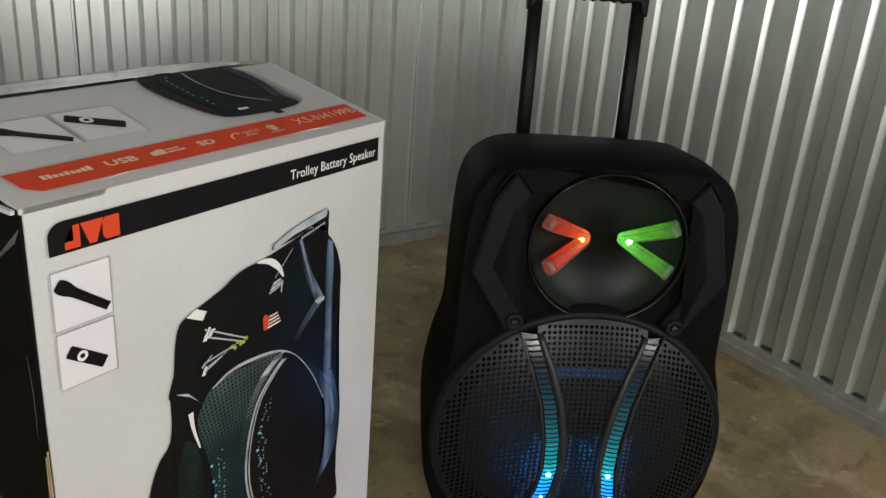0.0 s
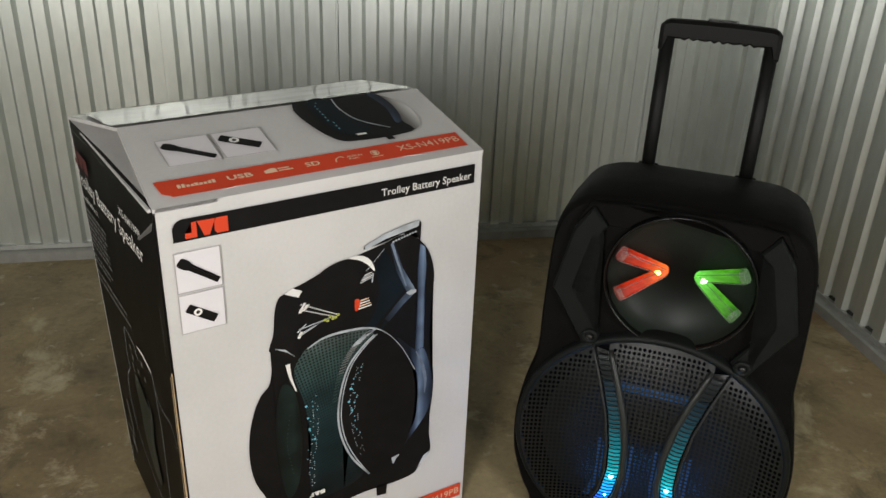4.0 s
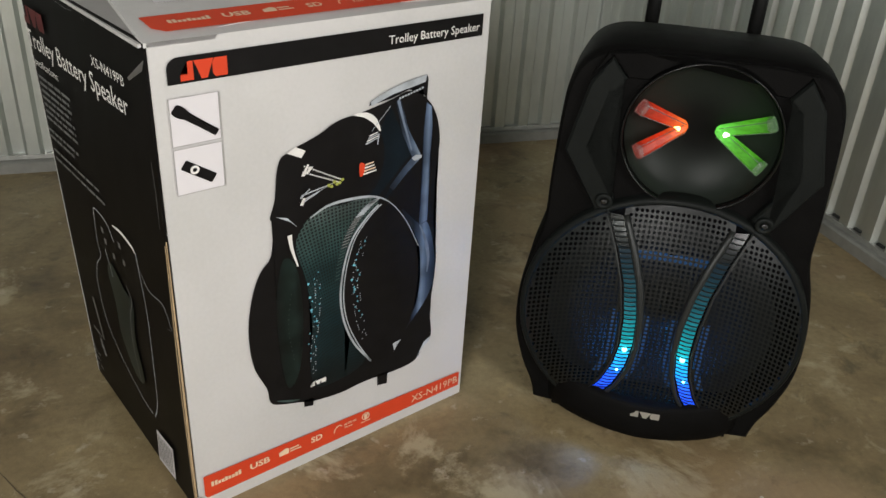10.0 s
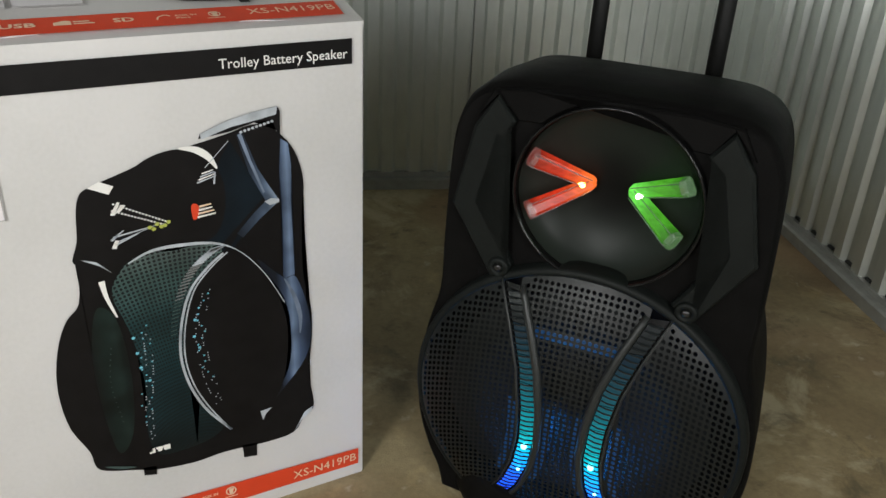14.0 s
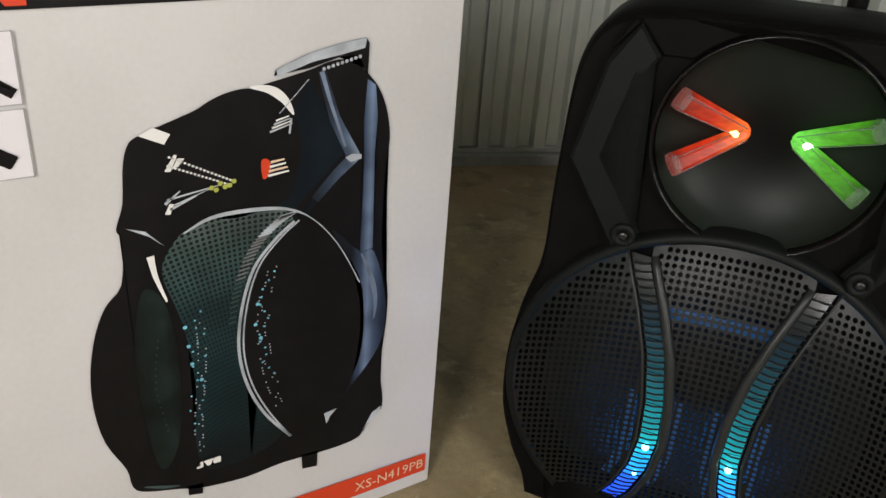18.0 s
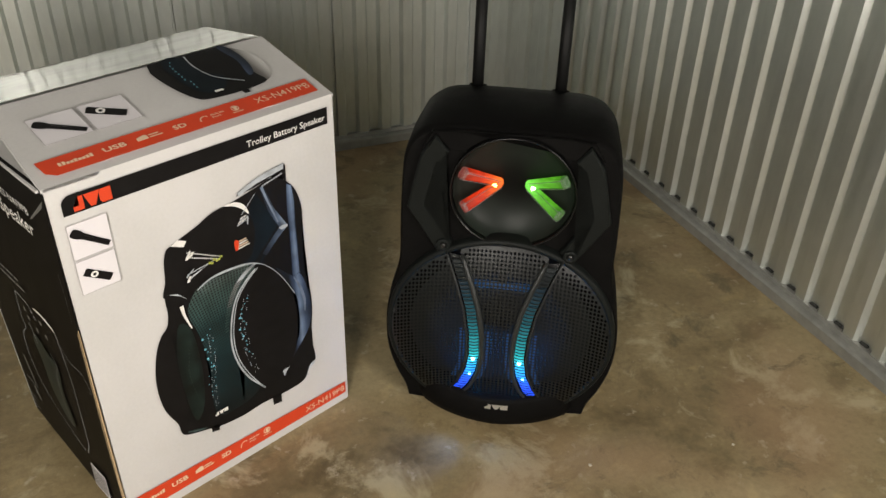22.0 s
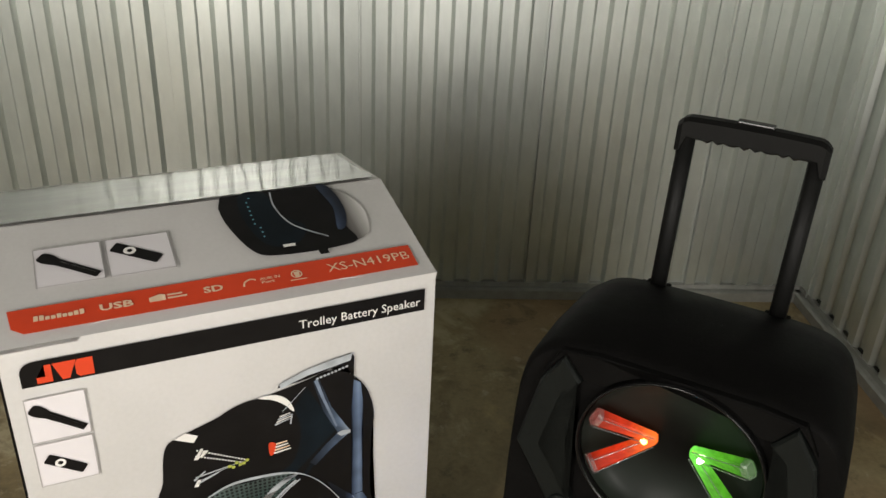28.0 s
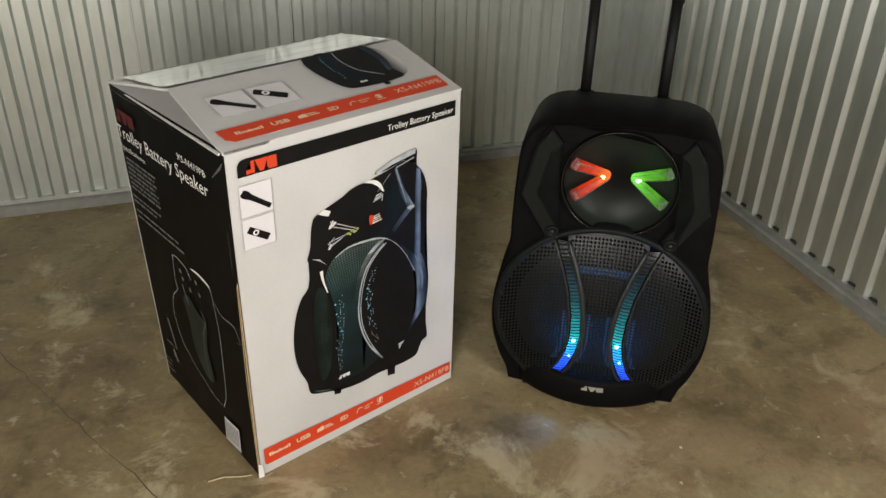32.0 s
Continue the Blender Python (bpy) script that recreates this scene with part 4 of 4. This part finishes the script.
ink("white_label", [(278, 8), (340, 14), (343, 78), (284, 72)], mirrored(2), M_PICWHITE, sp, "small white barcode label")
for k in range(9):
    ink("label_line", [(284 + k * 6, 16 + k * 0.6), (287 + k * 6, 16.3 + k * 0.6), (290 + k * 6, 66 + k * 0.6), (287 + k * 6, 66 + k * 0.6)], mirrored(3), M_SHADEINK, sp)

# worn marks on the black side and its edges
for line, wide in (([(20, 694), (60, 692), (120, 693)], 1.4), ([(150, 693), (190, 690), (214, 692)], 1.0), ([(398, 560), (401, 520), (400, 470)], 1.2), ([(403, 330), (397, 322), (384, 318)], 1.0), ([(240, 690), (251, 688)], 1.1)):
    part("scuff", ribbon(line, lambda s, w=wide: w * (0.4 + 0.6 * math.sin(math.pi * min(1, s + 0.1))), mirrored(3)), M_GREYINK, sp)
# the small printed microphone and remote at the foot of the side
part("outline_print", ribbon([(72, 196), (84, 150), (90, 122)], lambda s: 9 - 3.5 * s, mirrored(2)), M_GREYINK, sp)
part("outline_print", ribbon([(70, 112), (84, 84)], 11.0, mirrored(2)), M_GREYINK, sp)
disc(76, 100, 2.0, 3.6, mirrored(3), M_SHINEINK, sp)

part("torn_corner", skin([(-0.004, -0.004, 0.0), (0.007, -0.006, 0.0), (0.005, -0.006, 0.030), (-0.003, -0.004, 0.034)], (-0.5, -0.85, 0), 0.002, 2), M_WHITEINK, carton, "torn pale corner of the board")
part("torn_corner", ribbon([(0.004, 0.0), (0.022, 0.0006)], 0.004, lambda u, v: Vector((u, -0.010 + v, 0.0035))), M_KRAFT, carton)
grey_lines(120, 1, 12, 40, 46)

# ---- the loudspeaker ----
# Own axes: x to the right of a viewer before it, -y to its front, z up.
speaker = thing("trolley_speaker", pose(0.772, -0.157, 0, 0, 0, -52.5) @ Matrix.Diagonal((0.98, 0.98, 0.96, 1.0)), "black plastic trolley loudspeaker with lit eyes and teal-blue light strips", "speaker")

HALF = [(0.0, 0.657), (0.098, 0.656), (0.145, 0.649), (0.173, 0.629), (0.188, 0.594), (0.194, 0.54), (0.198, 0.44), (0.200, 0.36), (0.216, 0.295), (0.227, 0.220), (0.225, 0.148), (0.208, 0.085), (0.190, 0.045), (0.182, 0.012), (0.10, 0.006), (0.0, 0.006)]


def half_curve(n=4):
    return [(p.x, p.y) for p in catmull(HALF[:14], n, False)] + HALF[14:]


def body_ring(y, k, drop=0.0, zc=0.33):
    pts = half_curve()
    ring = [(x * k, (z - zc) * k + zc - drop) for x, z in pts]
    ring += [(-x, z) for x, z in ring[-2:0:-1]]
    return [Vector((x, y, max(z, 0.006))) for x, z in ring]


cab = part("cabinet", loft([body_ring(-0.128, 0.972), body_ring(-0.124, 0.988), body_ring(-0.112, 1.0), body_ring(-0.04, 1.0, -0.001), body_ring(0.06, 0.990, 0.006), body_ring(0.12, 0.975, 0.020), body_ring(0.155, 0.945, 0.032), body_ring(0.172, 0.89, 0.036)], close=False), M_BODY, speaker, "black grained plastic cabinet", smooth=True)


def holed_face(ring, holes):
    """A flat face with round holes cut through."""
    bm = bmesh.new()
    edges = []
    loops = [ring] + [[Vector((cx + r * math.cos(2 * math.pi * k / 48), ring[0].y, cz + r * math.sin(2 * math.pi * k / 48))) for k in range(48)] for cx, cz, r in holes]
    for loop in loops:
        vs = [bm.verts.new(p) for p in loop]
        edges += [bm.edges.new((vs[k - 1], vs[k])) for k in range(len(vs))]
    bmesh.ops.triangle_fill(bm, use_beauty=True, edges=edges)
    return bm


part("front_board", holed_face(body_ring(-0.128, 0.972), [(0.006, 0.537, 0.1075), (0, 0.222, 0.176)]), M_BODY, speaker, "black front board with two round openings")
part("back_board", holed_face(body_ring(0.172, 0.89, 0.036), []), M_BODY, speaker)
cab.data.set_sharp_from_angle(angle=radians(38))


def plate(pts, y0, y1, bevel=0.003):
    """A plate with the outline pts (x, z) between two depths, with a chamfered front rim."""
    c = sum((Vector((p[0], p[1])) for p in pts), Vector((0, 0))) / len(pts)
    n = len(pts)

    def inner(i):
        a, b, d = Vector(pts[i - 1][:2]), Vector(pts[i][:2]), Vector(pts[(i + 1) % n][:2])
        e, f = (b - a).normalized(), (d - b).normalized()
        nn = Vector((-(e + f).y, (e + f).x))
        nn = nn.normalized() if nn.length > 1e-6 else Vector((0, 0))
        area = sum(pts[k - 1][0] * pts[k][1] - pts[k][0] * pts[k - 1][1] for k in range(n))
        return b + nn * bevel * (1 if area > 0 else -1)

    ins = [inner(i) for i in range(n)]
    bm = bmesh.new()
    r0 = [bm.verts.new((p[0], y1, p[1])) for p in pts]
    r1 = [bm.verts.new((p[0], y0 + bevel, p[1])) for p in pts]
    r2 = [bm.verts.new((p.x, y0, p.y)) for p in ins]
    for a, b in ((r0, r1), (r1, r2)):
        for i in range(n):
            bm.faces.new((a[i], a[(i + 1) % n], b[(i + 1) % n], b[i]))
    f = bm.faces.new(r2)
    bmesh.ops.triangulate(bm, faces=[f])
    return bm


def mirror(pts):
    return [(-p[0], p[1]) for p in pts][::-1]


# Chevron braces beside the round reflector.
BRACE = [(0.158, 0.600), (0.131, 0.641), (0.108, 0.612), (0.120, 0.590), (0.127, 0.592), (0.147, 0.503), (0.098, 0.424), (0.124, 0.402), (0.181, 0.494)]
for pts in (BRACE, mirror(BRACE)):
    part("brace", plate(pts, -0.143, -0.12, 0.004), M_PANEL, speaker, "charcoal chevron brace")
# upper face panel above the reflector
UPPER = [(-0.156, 0.612), (-0.130, 0.6425), (-0.1065, 0.612)] + [(0.006 + 0.1135 * math.cos(radians(138 - 6 * k)), 0.537 + 0.1135 * math.sin(radians(138 - 6 * k))) for k in range(17)] + [(0.1105, 0.612), (0.130, 0.6425), (0.156, 0.612), (0.138, 0.6455), (0.09, 0.6515), (-0.09, 0.6515), (-0.138, 0.6455)]
part("brow", plate(UPPER, -0.136, -0.12, 0.002), M_BODY, speaker)


def turned(prof, cx, cz, n=56, a0=0.0, a1=2 * math.pi):
    """A profile of (radius, y) turned about an axis along y."""
    bm = bmesh.new()
    full = a1 - a0 > 6.28
    rows = []
    for k in range(n if full else n + 1):
        a = a0 + (a1 - a0) * k / n
        rows.append([bm.verts.new((cx + r * math.cos(a), y, cz + r * math.sin(a))) for r, y in prof])
    for k in range(len(rows) if full else len(rows) - 1):
        a, b = rows[k], rows[(k + 1) % len(rows)]
        for i in range(len(prof) - 1):
            bm.faces.new((a[i], b[i], b[i + 1], a[i + 1]))
    return bm


CX, CZ = 0.006, 0.537
DISH = [(0.1065, -0.133), (0.103, -0.122), (0.09, -0.112), (0.07, -0.102), (0.045, -0.096), (0.022, -0.094), (0.0005, -0.094)]
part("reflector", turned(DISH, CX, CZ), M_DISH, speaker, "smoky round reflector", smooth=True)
part("reflector_rim", turned([(0.1120, -0.12), (0.1120, -0.139), (0.1110, -0.1425), (0.1090, -0.1425), (0.1075, -0.139), (0.1070, -0.12)], CX, CZ), M_GLOSS, speaker, "thin glossy round rim", smooth=True)


def light_bar(a, b, w0, w1, h0, h1):
    """A clear wedge of light guide from tip a to end b."""
    a, b = Vector(a), Vector(b)
    d = (b - a).normalized()
    side = d.cross(Vector((0, -1, 0))).normalized()
    out = side.cross(d).normalized()
    if out.y > 0:
        out = -out
    rings = []
    for s in (0.0, 0.06, 0.5, 0.94, 1.0):
        p = a.lerp(b, s)
        w, h = w0 + (w1 - w0) * s, h0 + (h1 - h0) * s
        k = 0.7 if s in (0.0, 1.0) else 1.0
        rings.append([p + side * x * w * k + out * y * h * k for x, y in ((-0.5, 0), (-0.42, 0.75), (-0.22, 1), (0.22, 1), (0.42, 0.75), (0.5, 0), (0.3, -0.25), (-0.3, -0.25))])
    return loft(rings), (a, b, side, out, d)


for sgn, glow, hot, word in ((-1, M_ORANGE, M_HOTORANGE, "glowing orange-red light bar"), (1, M_GREEN, M_HOTGREEN, "glowing yellow-green light bar")):
    x = lambda v: CX + sgn * v
    tip = (x(0.023), -0.104, 0.543)
    for end in ((x(0.090), -0.143, 0.577), (x(0.086), -0.152, 0.511)):
        bm, (a, b, side, out, d) = light_bar(tip, end, 0.014, 0.0225, 0.009, 0.013)
        bar = part("light_bar", bm, glow, speaker, word)
        cap, _ = light_bar(b - d * 0.005, b + d * 0.0025, 0.0228, 0.0232, 0.0135, 0.0138)
        part("end_cap", cap, M_CLEAR, bar, "clear end cap")
        for q in (-0.36, 0.36):
            part("edge_line", tube([a.lerp(b, 0.1) + side * 0.016 * q + out * 0.011, b + side * 0.0225 * q + out * 0.0135], 0.0007, 5), M_CLEAR, bar)
    led = bmesh.new()
    bmesh.ops.create_uvsphere(led, u_segments=12, v_segments=8, radius=0.0046)
    bmesh.ops.translate(led, verts=led.verts, vec=(x(0.034), -0.119, 0.542))
    part("led", led, hot, speaker, smooth=True)

# -- the lower grille --
GZ, GR = 0.222, 0.216


def dome_y(x, z):
    r2 = (x * x + (z - GZ) ** 2) / GR**2
    return -0.142 - 0.046 * max(0.0, 1 - r2) ** 0.8


STRIP = [(0.092, 0.408), (0.070, 0.355), (0.054, 0.305), (0.045, 0.250), (0.043, 0.200), (0.049, 0.155), (0.064, 0.110), (0.090, 0.064)]


def strip_x(z):
    pts = STRIP
    for (x0, z0), (x1, z1) in zip(pts, pts[1:]):
        if z1 <= z <= z0:
            t = (z0 - z) / (z0 - z1)
            return x0 + (x1 - x0) * t
    return pts[0][0] if z > pts[0][1] else pts[-1][0] + (pts[-1][1] - z) * 0.5


SW = 0.0125  # half the strip's width
BOTTOM = 0.058


def patch(inside, lo, hi, nx, nz, push=0.0):
    """A sheet over the dome between two curves x = lo(z), hi(z)."""
    bm = bmesh.new()
    rows = []
    top, low = inside
    for j in range(nz + 1):
        z = low + (top - low) * j / nz
        a, b = lo(z), hi(z)
        rows.append([bm.verts.new((a + (b - a) * i / nx, dome_y(a + (b - a) * i / nx, z) + push, z)) for i in range(nx + 1)])
    for a, b in zip(rows, rows[1:]):
        for i in range(nx):
            bm.faces.new((a[i], a[i + 1], b[i + 1], b[i]))
    return bm


def rim_x(z, r=GR - 0.006):
    return math.sqrt(max(r * r - (z - GZ) ** 2, 0.0))


def grille_sheet(lo, hi, low):
    """Perforated sheet over the dome between x = lo(z) and hi(z): rows of round holes along arcs."""
    step, verts, faces, index = 0.0074, [], [], {}

    def place(u, r):
        x = u * step
        z = math.sqrt(max((r * step) ** 2 - x * x, 1e-6)) - 0.10
        z = max(z, low)
        a, b = lo(z), hi(z)
        if b < a:
            a = b = (a + b) / 2
        x = min(max(x, a), b)
        d = math.hypot(x, z - GZ)
        if d > GR - 0.006:
            x, z = x * (GR - 0.006) / d, GZ + (z - GZ) * (GR - 0.006) / d
        return x, dome_y(x, z), z

    def vert(u, r):
        key = (round(u * 100), round(r * 100))
        if key not in index:
            index[key] = len(verts)
            verts.append(place(u, r))
        return index[key]

    ring8 = [(math.cos(math.pi * k / 4), math.sin(math.pi * k / 4)) for k in range(8)]
    for i in range(-30, 30):
        for j in range(20, 74):
            x, y, z = place(i + 0.5, j + 0.5)
            x0, z0 = (i + 0.5) * step, math.sqrt(max(((j + 0.5) * step) ** 2 - ((i + 0.5) * step) ** 2, 0)) - 0.10
            off = math.hypot(x - x0, z - z0)
            if off > step * 0.75 or ((j + 0.5) < abs(i + 0.5)):
                continue
            edge = [vert(i + 0.5 + (0.5 if c > 0.3 else -0.5 if c < -0.3 else 0.0), j + 0.5 + (0.5 if q > 0.3 else -0.5 if q < -0.3 else 0.0)) for c, q in ring8]
            room_left = min(x - lo(z), hi(z) - x, GR - 0.006 - math.hypot(x, z - GZ), z - low)
            if off < 1e-6 and room_left > step * 0.5:
                hole = [vert(i + 0.5 + 0.36 * c, j + 0.5 + 0.36 * q) for c, q in ring8]
                faces += [(edge[k], edge[(k + 1) % 8], hole[(k + 1) % 8], hole[k]) for k in range(8)]
            else:
                faces.append(edge)
    me = bpy.data.meshes.new("grille")
    me.from_pydata(verts, [], faces)
    me.validate()
    me.shade_smooth()
    return me


def wing(z):
    return max(rim_x(z), strip_x(z) + SW + 0.001)


part("grille", grille_sheet(lambda z: -max(strip_x(z) - SW, 0.01), lambda z: max(strip_x(z) - SW, 0.01), BOTTOM + 0.02), M_GRILLE, speaker, "perforated dark steel grille")
part("grille", grille_sheet(lambda z: strip_x(z) + SW, wing, BOTTOM), M_GRILLE, speaker, "perforated dark steel grille")
part("grille", grille_sheet(lambda z: -wing(z), lambda z: -strip_x(z) - SW, BOTTOM), M_GRILLE, speaker, "perforated dark steel grille")
part("grille_rim", turned([(GR + 0.005, -0.118), (GR + 0.004, -0.1405), (GR + 0.001, -0.1445), (GR - 0.004, -0.1455), (GR - 0.0065, -0.1445), (GR - 0.0075, -0.138)], 0, GZ, 72, radians(-52), radians(232)), M_PANEL, speaker, "charcoal grille rim", smooth=True)
part("woofer", turned([(0.178, -0.124), (0.15, -0.1295), (0.14, -0.132), (0.12, -0.1285), (0.05, -0.1265), (0.04, -0.136), (0.0005, -0.1395)], 0, GZ, 48), M_CONE, speaker, smooth=True)
# the crossbar behind the grille, its blue light put in as a faint glow
part("light_bridge", box_bm(-0.062, 0.062, -0.152, -0.146, 0.338, 0.352, 0.002), M_BLUEDIM, speaker, "crossbar behind the grille, given a dim blue glow")
part("light_bridge", box_bm(-0.006, 0.006, -0.152, -0.146, 0.352, 0.392, 0.002), M_RIB, speaker)


# Light strips: a channel, segments of light guide, clear ribs across and a lip along each.
NSEG = 9
for sgn in (-1, 1):
    ch = patch((0.404, BOTTOM), (lambda z: strip_x(z) - SW) if sgn > 0 else (lambda z: -strip_x(z) - SW), (lambda z: strip_x(z) + SW) if sgn > 0 else (lambda z: -strip_x(z) + SW), 4, 36, 0.004)
    strip = part("light_strip", ch, M_GLOSS, speaker, "curved light strip, teal above and blue below", smooth=True)
    for k in range(NSEG):
        z1, z0 = 0.398 - k * 0.0375, 0.398 - (k + 1) * 0.0375 + 0.0008
        mat = M_RIB if k < 1 else M_STRIP
        seg = patch((z1, z0), (lambda z: sgn * strip_x(z) - SW * 0.72), (lambda z: sgn * strip_x(z) + SW * 0.72), 4, 6, 0.0015)
        part("light_guide", seg, mat, strip, smooth=True)
    # glowing patches added beside the strip, for its light showing through the holes
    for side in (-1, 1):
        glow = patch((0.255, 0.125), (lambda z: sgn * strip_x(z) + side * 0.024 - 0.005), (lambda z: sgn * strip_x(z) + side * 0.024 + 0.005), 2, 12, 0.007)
        part("side_glow", glow, M_BLUEDIM, strip, "glowing patch added for strip light seen through the grille holes", smooth=True)
    zs = [0.398 - k * 0.0075 for k in range(45)]
    for z in zs:
        x, xx = sgn * strip_x(z), sgn * strip_x(z - 0.002)
        y = dome_y(x, z)
        rib = tube([(x - SW * 0.8, y - 0.0002, z + 0.0012 * sgn), (x, y - 0.0022, z), (x + SW * 0.8, y - 0.0002, z - 0.0012 * sgn)], 0.0011, 5)
        part("rib", rib, M_RIB, strip)
    for off, rad in ((-sgn * (SW + 0.0030), 0.0058), (sgn * (SW + 0.001), 0.0018)):
        line = [(sgn * strip_x(z) + off, dome_y(sgn * strip_x(z) + off, z) - 0.0012, z) for z in [0.408 - 0.35 * k / 30 for k in range(31)]]
        part("lip", tube(line, lambda s: rad * (0.55 + 0.45 * math.sin(math.pi * min(1, 0.15 + s))), 8), M_LIP, strip, "satin grey lip", smooth=True)
    for z, q, big in ((0.190, 0.0, 0.0042), (0.146, 0.002, 0.0024)):
        dot = bmesh.new()
        bmesh.ops.create_uvsphere(dot, u_segments=8, v_segments=6, radius=big)
        bmesh.ops.translate(dot, verts=dot.verts, vec=(sgn * strip_x(z) + q, dome_y(sgn * strip_x(z), z) - 0.0005, z))
        part("led", dot, M_LEDDOT, strip)

# The coloured lamps behind the grille.
for sgn in (-1, 1):
    data = bpy.data.lights.new("grille_led", "POINT")
    data.energy, data.color, data.shadow_soft_size = 0.5, (0.02, 0.30, 1.0), 0.008
    lamp = new("grille_led", data)
    lamp.matrix_world = speaker.matrix_world @ pose(sgn * 0.052, -0.158, 0.150)

data = bpy.data.lights.new("strip_foot_led", "SPOT")
data.energy, data.color, data.shadow_soft_size, data.spot_size, data.spot_blend = 0.90, (0.06, 0.26, 1.0), 0.01, radians(46), 1.0
foot_lamp = new("strip_foot_led", data)
foot_lamp.matrix_world = look(speaker.matrix_world @ Vector((0.0, -0.200, 0.115)), Vector((0.490, -0.225, 0.0)))

# Screw bosses on the rim and their screws.
for x in (-0.113, 0.117):
    boss = part("screw_boss", turned([(0.0135, -0.12), (0.0135, -0.1455), (0.0120, -0.148), (0.0065, -0.148), (0.006, -0.145), (0.0005, -0.145)], x, 0.421, 20), M_PANEL, speaker, smooth=True)
    part("screw", turned([(0.0052, -0.145), (0.0048, -0.1485), (0.002, -0.1495), (0.0005, -0.1490)], x, 0.421, 14), M_SCREW, boss, "dark steel screw", smooth=True)

# The chin with the badge, and the foot.


def chin():
    rings = []
    for s in range(17):
        t = s / 16 * 2 - 1
        x = t * 0.156
        y = -0.130 - 0.060 * (1 - t * t) ** 0.75
        top = 0.080 + 0.014 * abs(t) ** 2.2
        low = 0.006 + 0.006 * abs(t)
        rings.append([Vector((x, -0.10, low)), Vector((x, y + 0.022, low)), Vector((x, y + 0.006, low + 0.012)), Vector((x, y, low + 0.030)), Vector((x, y, top)), Vector((x, y + 0.008, top + 0.010)), Vector((x, -0.10, top + 0.012))])
    return loft(rings)


part("chin", chin(), M_BODY, speaker, "black rounded chin below the grille", smooth=True)


def on_chin(u, v):
    t = (u / 1000) / 0.156
    return Vector((u / 1000, -0.130 - 0.060 * (1 - t * t) ** 0.75 - 0.0012, v / 1000))


badge(on_chin, -16, 70 - 4, 46, 12, M_SILVER, speaker)
for x in (-0.13, 0.13):
    for y in (-0.10, 0.12):
        part("foot", box_bm(x - 0.018, x + 0.018, y - 0.018, y + 0.018, 0.0, 0.010, 0.003), M_GLOSS, speaker)

# The pull-out handle.
LEAN = 0.06
handle = part("pull_handle", box_bm(-0.116, 0.100, 0.089, 0.131, 0.606, 0.624, 0.005), M_HANDLE, speaker, "black pull-out trolley handle")


def hz(z):
    return 0.112 + (z - 0.62) * LEAN


for sgn in (-1, 1):
    x = -0.008 + sgn * 0.080
    part("handle_tube", tube([(x, hz(0.56), 0.56), (x, hz(0.70), 0.70), (x, hz(0.858), 0.858)], 0.0112, 10, squash=0.75), M_HANDLE, handle, smooth=True)
    part("tube_socket", box_bm(x - 0.017, x + 0.017, hz(0.625) - 0.014, hz(0.625) + 0.014, 0.618, 0.630, 0.003), M_BODY, handle)
grip = []
for k in range(29):
    s = k / 28 * 2 - 1
    x = -0.008 + s * 0.093
    low = 0.848 - (0.020 if abs(s) > 0.86 else 0.0) * min(1, (abs(s) - 0.86) / 0.06 if abs(s) > 0.86 else 0) + (0.0022 * math.cos(s * 38) if abs(s) < 0.62 else 0.0)
    top = 0.877 + 0.0025 * (1 - s * s) - 0.009 * max(0.0, (abs(s) - 0.84) / 0.16) ** 2
    w = 0.0125 * (0.7 if abs(s) > 0.985 else 1.0)
    y = hz(0.866)
    grip.append([Vector((x, y - w, low + 0.004)), Vector((x, y - w * 0.5, low)), Vector((x, y + w * 0.5, low)), Vector((x, y + w, low + 0.004)), Vector((x, y + w, top - 0.005)), Vector((x, y + w * 0.5, top)), Vector((x, y - w * 0.5, top)), Vector((x, y - w, top - 0.005))])
part("handle_grip", loft(grip), M_HANDLE, handle, "rounded grip with a wavy underside", smooth=False)
part("handle_button", box_bm(-0.030, 0.016, hz(0.866) - 0.007, hz(0.866) + 0.007, 0.878, 0.8835, 0.002), M_GLOSS, handle)

# ---- small things on the floor ----
M_CRACK = plain("dark_crack_dirt", (0.13, 0.098, 0.060), 0.9)
rnd = random.Random(8)
trail = [(-0.285 + 0.0052 * k + rnd.uniform(-0.004, 0.004), 0.80 - 0.034 * k) for k in range(24)]
part("floor_crack", ribbon(trail, lambda q: 0.0011 + 0.0013 * math.sin(9 * q) ** 2, lambda u, v: ROOM.inverted() @ Vector((u, v, 0.0012))), M_CRACK, floor)
straw = part("straw", tube([(-0.085, 0.045, 0.004), (-0.060, 0.030, 0.012), (-0.030, 0.018, 0.004), (-0.012, 0.010, 0.003)], 0.0013, 6), plain("dry_straw", (0.55, 0.45, 0.28), 0.7))
tagged(straw, "thin pale dry straw on the concrete beside the box", "straw")
rnd = random.Random(5)
M_CRUMB = plain("pale_grit", (0.55, 0.50, 0.40), 0.8)
for k, (x, y) in enumerate(((0.62, -0.52), (0.38, -0.40), (0.95, -0.62), (0.15, -0.36), (0.70, -0.46))):
    bm = bmesh.new()
    bmesh.ops.create_icosphere(bm, subdivisions=1, radius=0.0035)
    for v in bm.verts:
        v.co = Vector((v.co.x * rnd.uniform(0.7, 1.3), v.co.y * rnd.uniform(0.7, 1.3), v.co.z * 0.5))
    ob = part("crumb", bm, M_CRUMB, m=pose(x, y, 0.0014))
    tagged(ob, "tiny pale crumb of grit on the concrete", "grit", "crumbs on the floor")
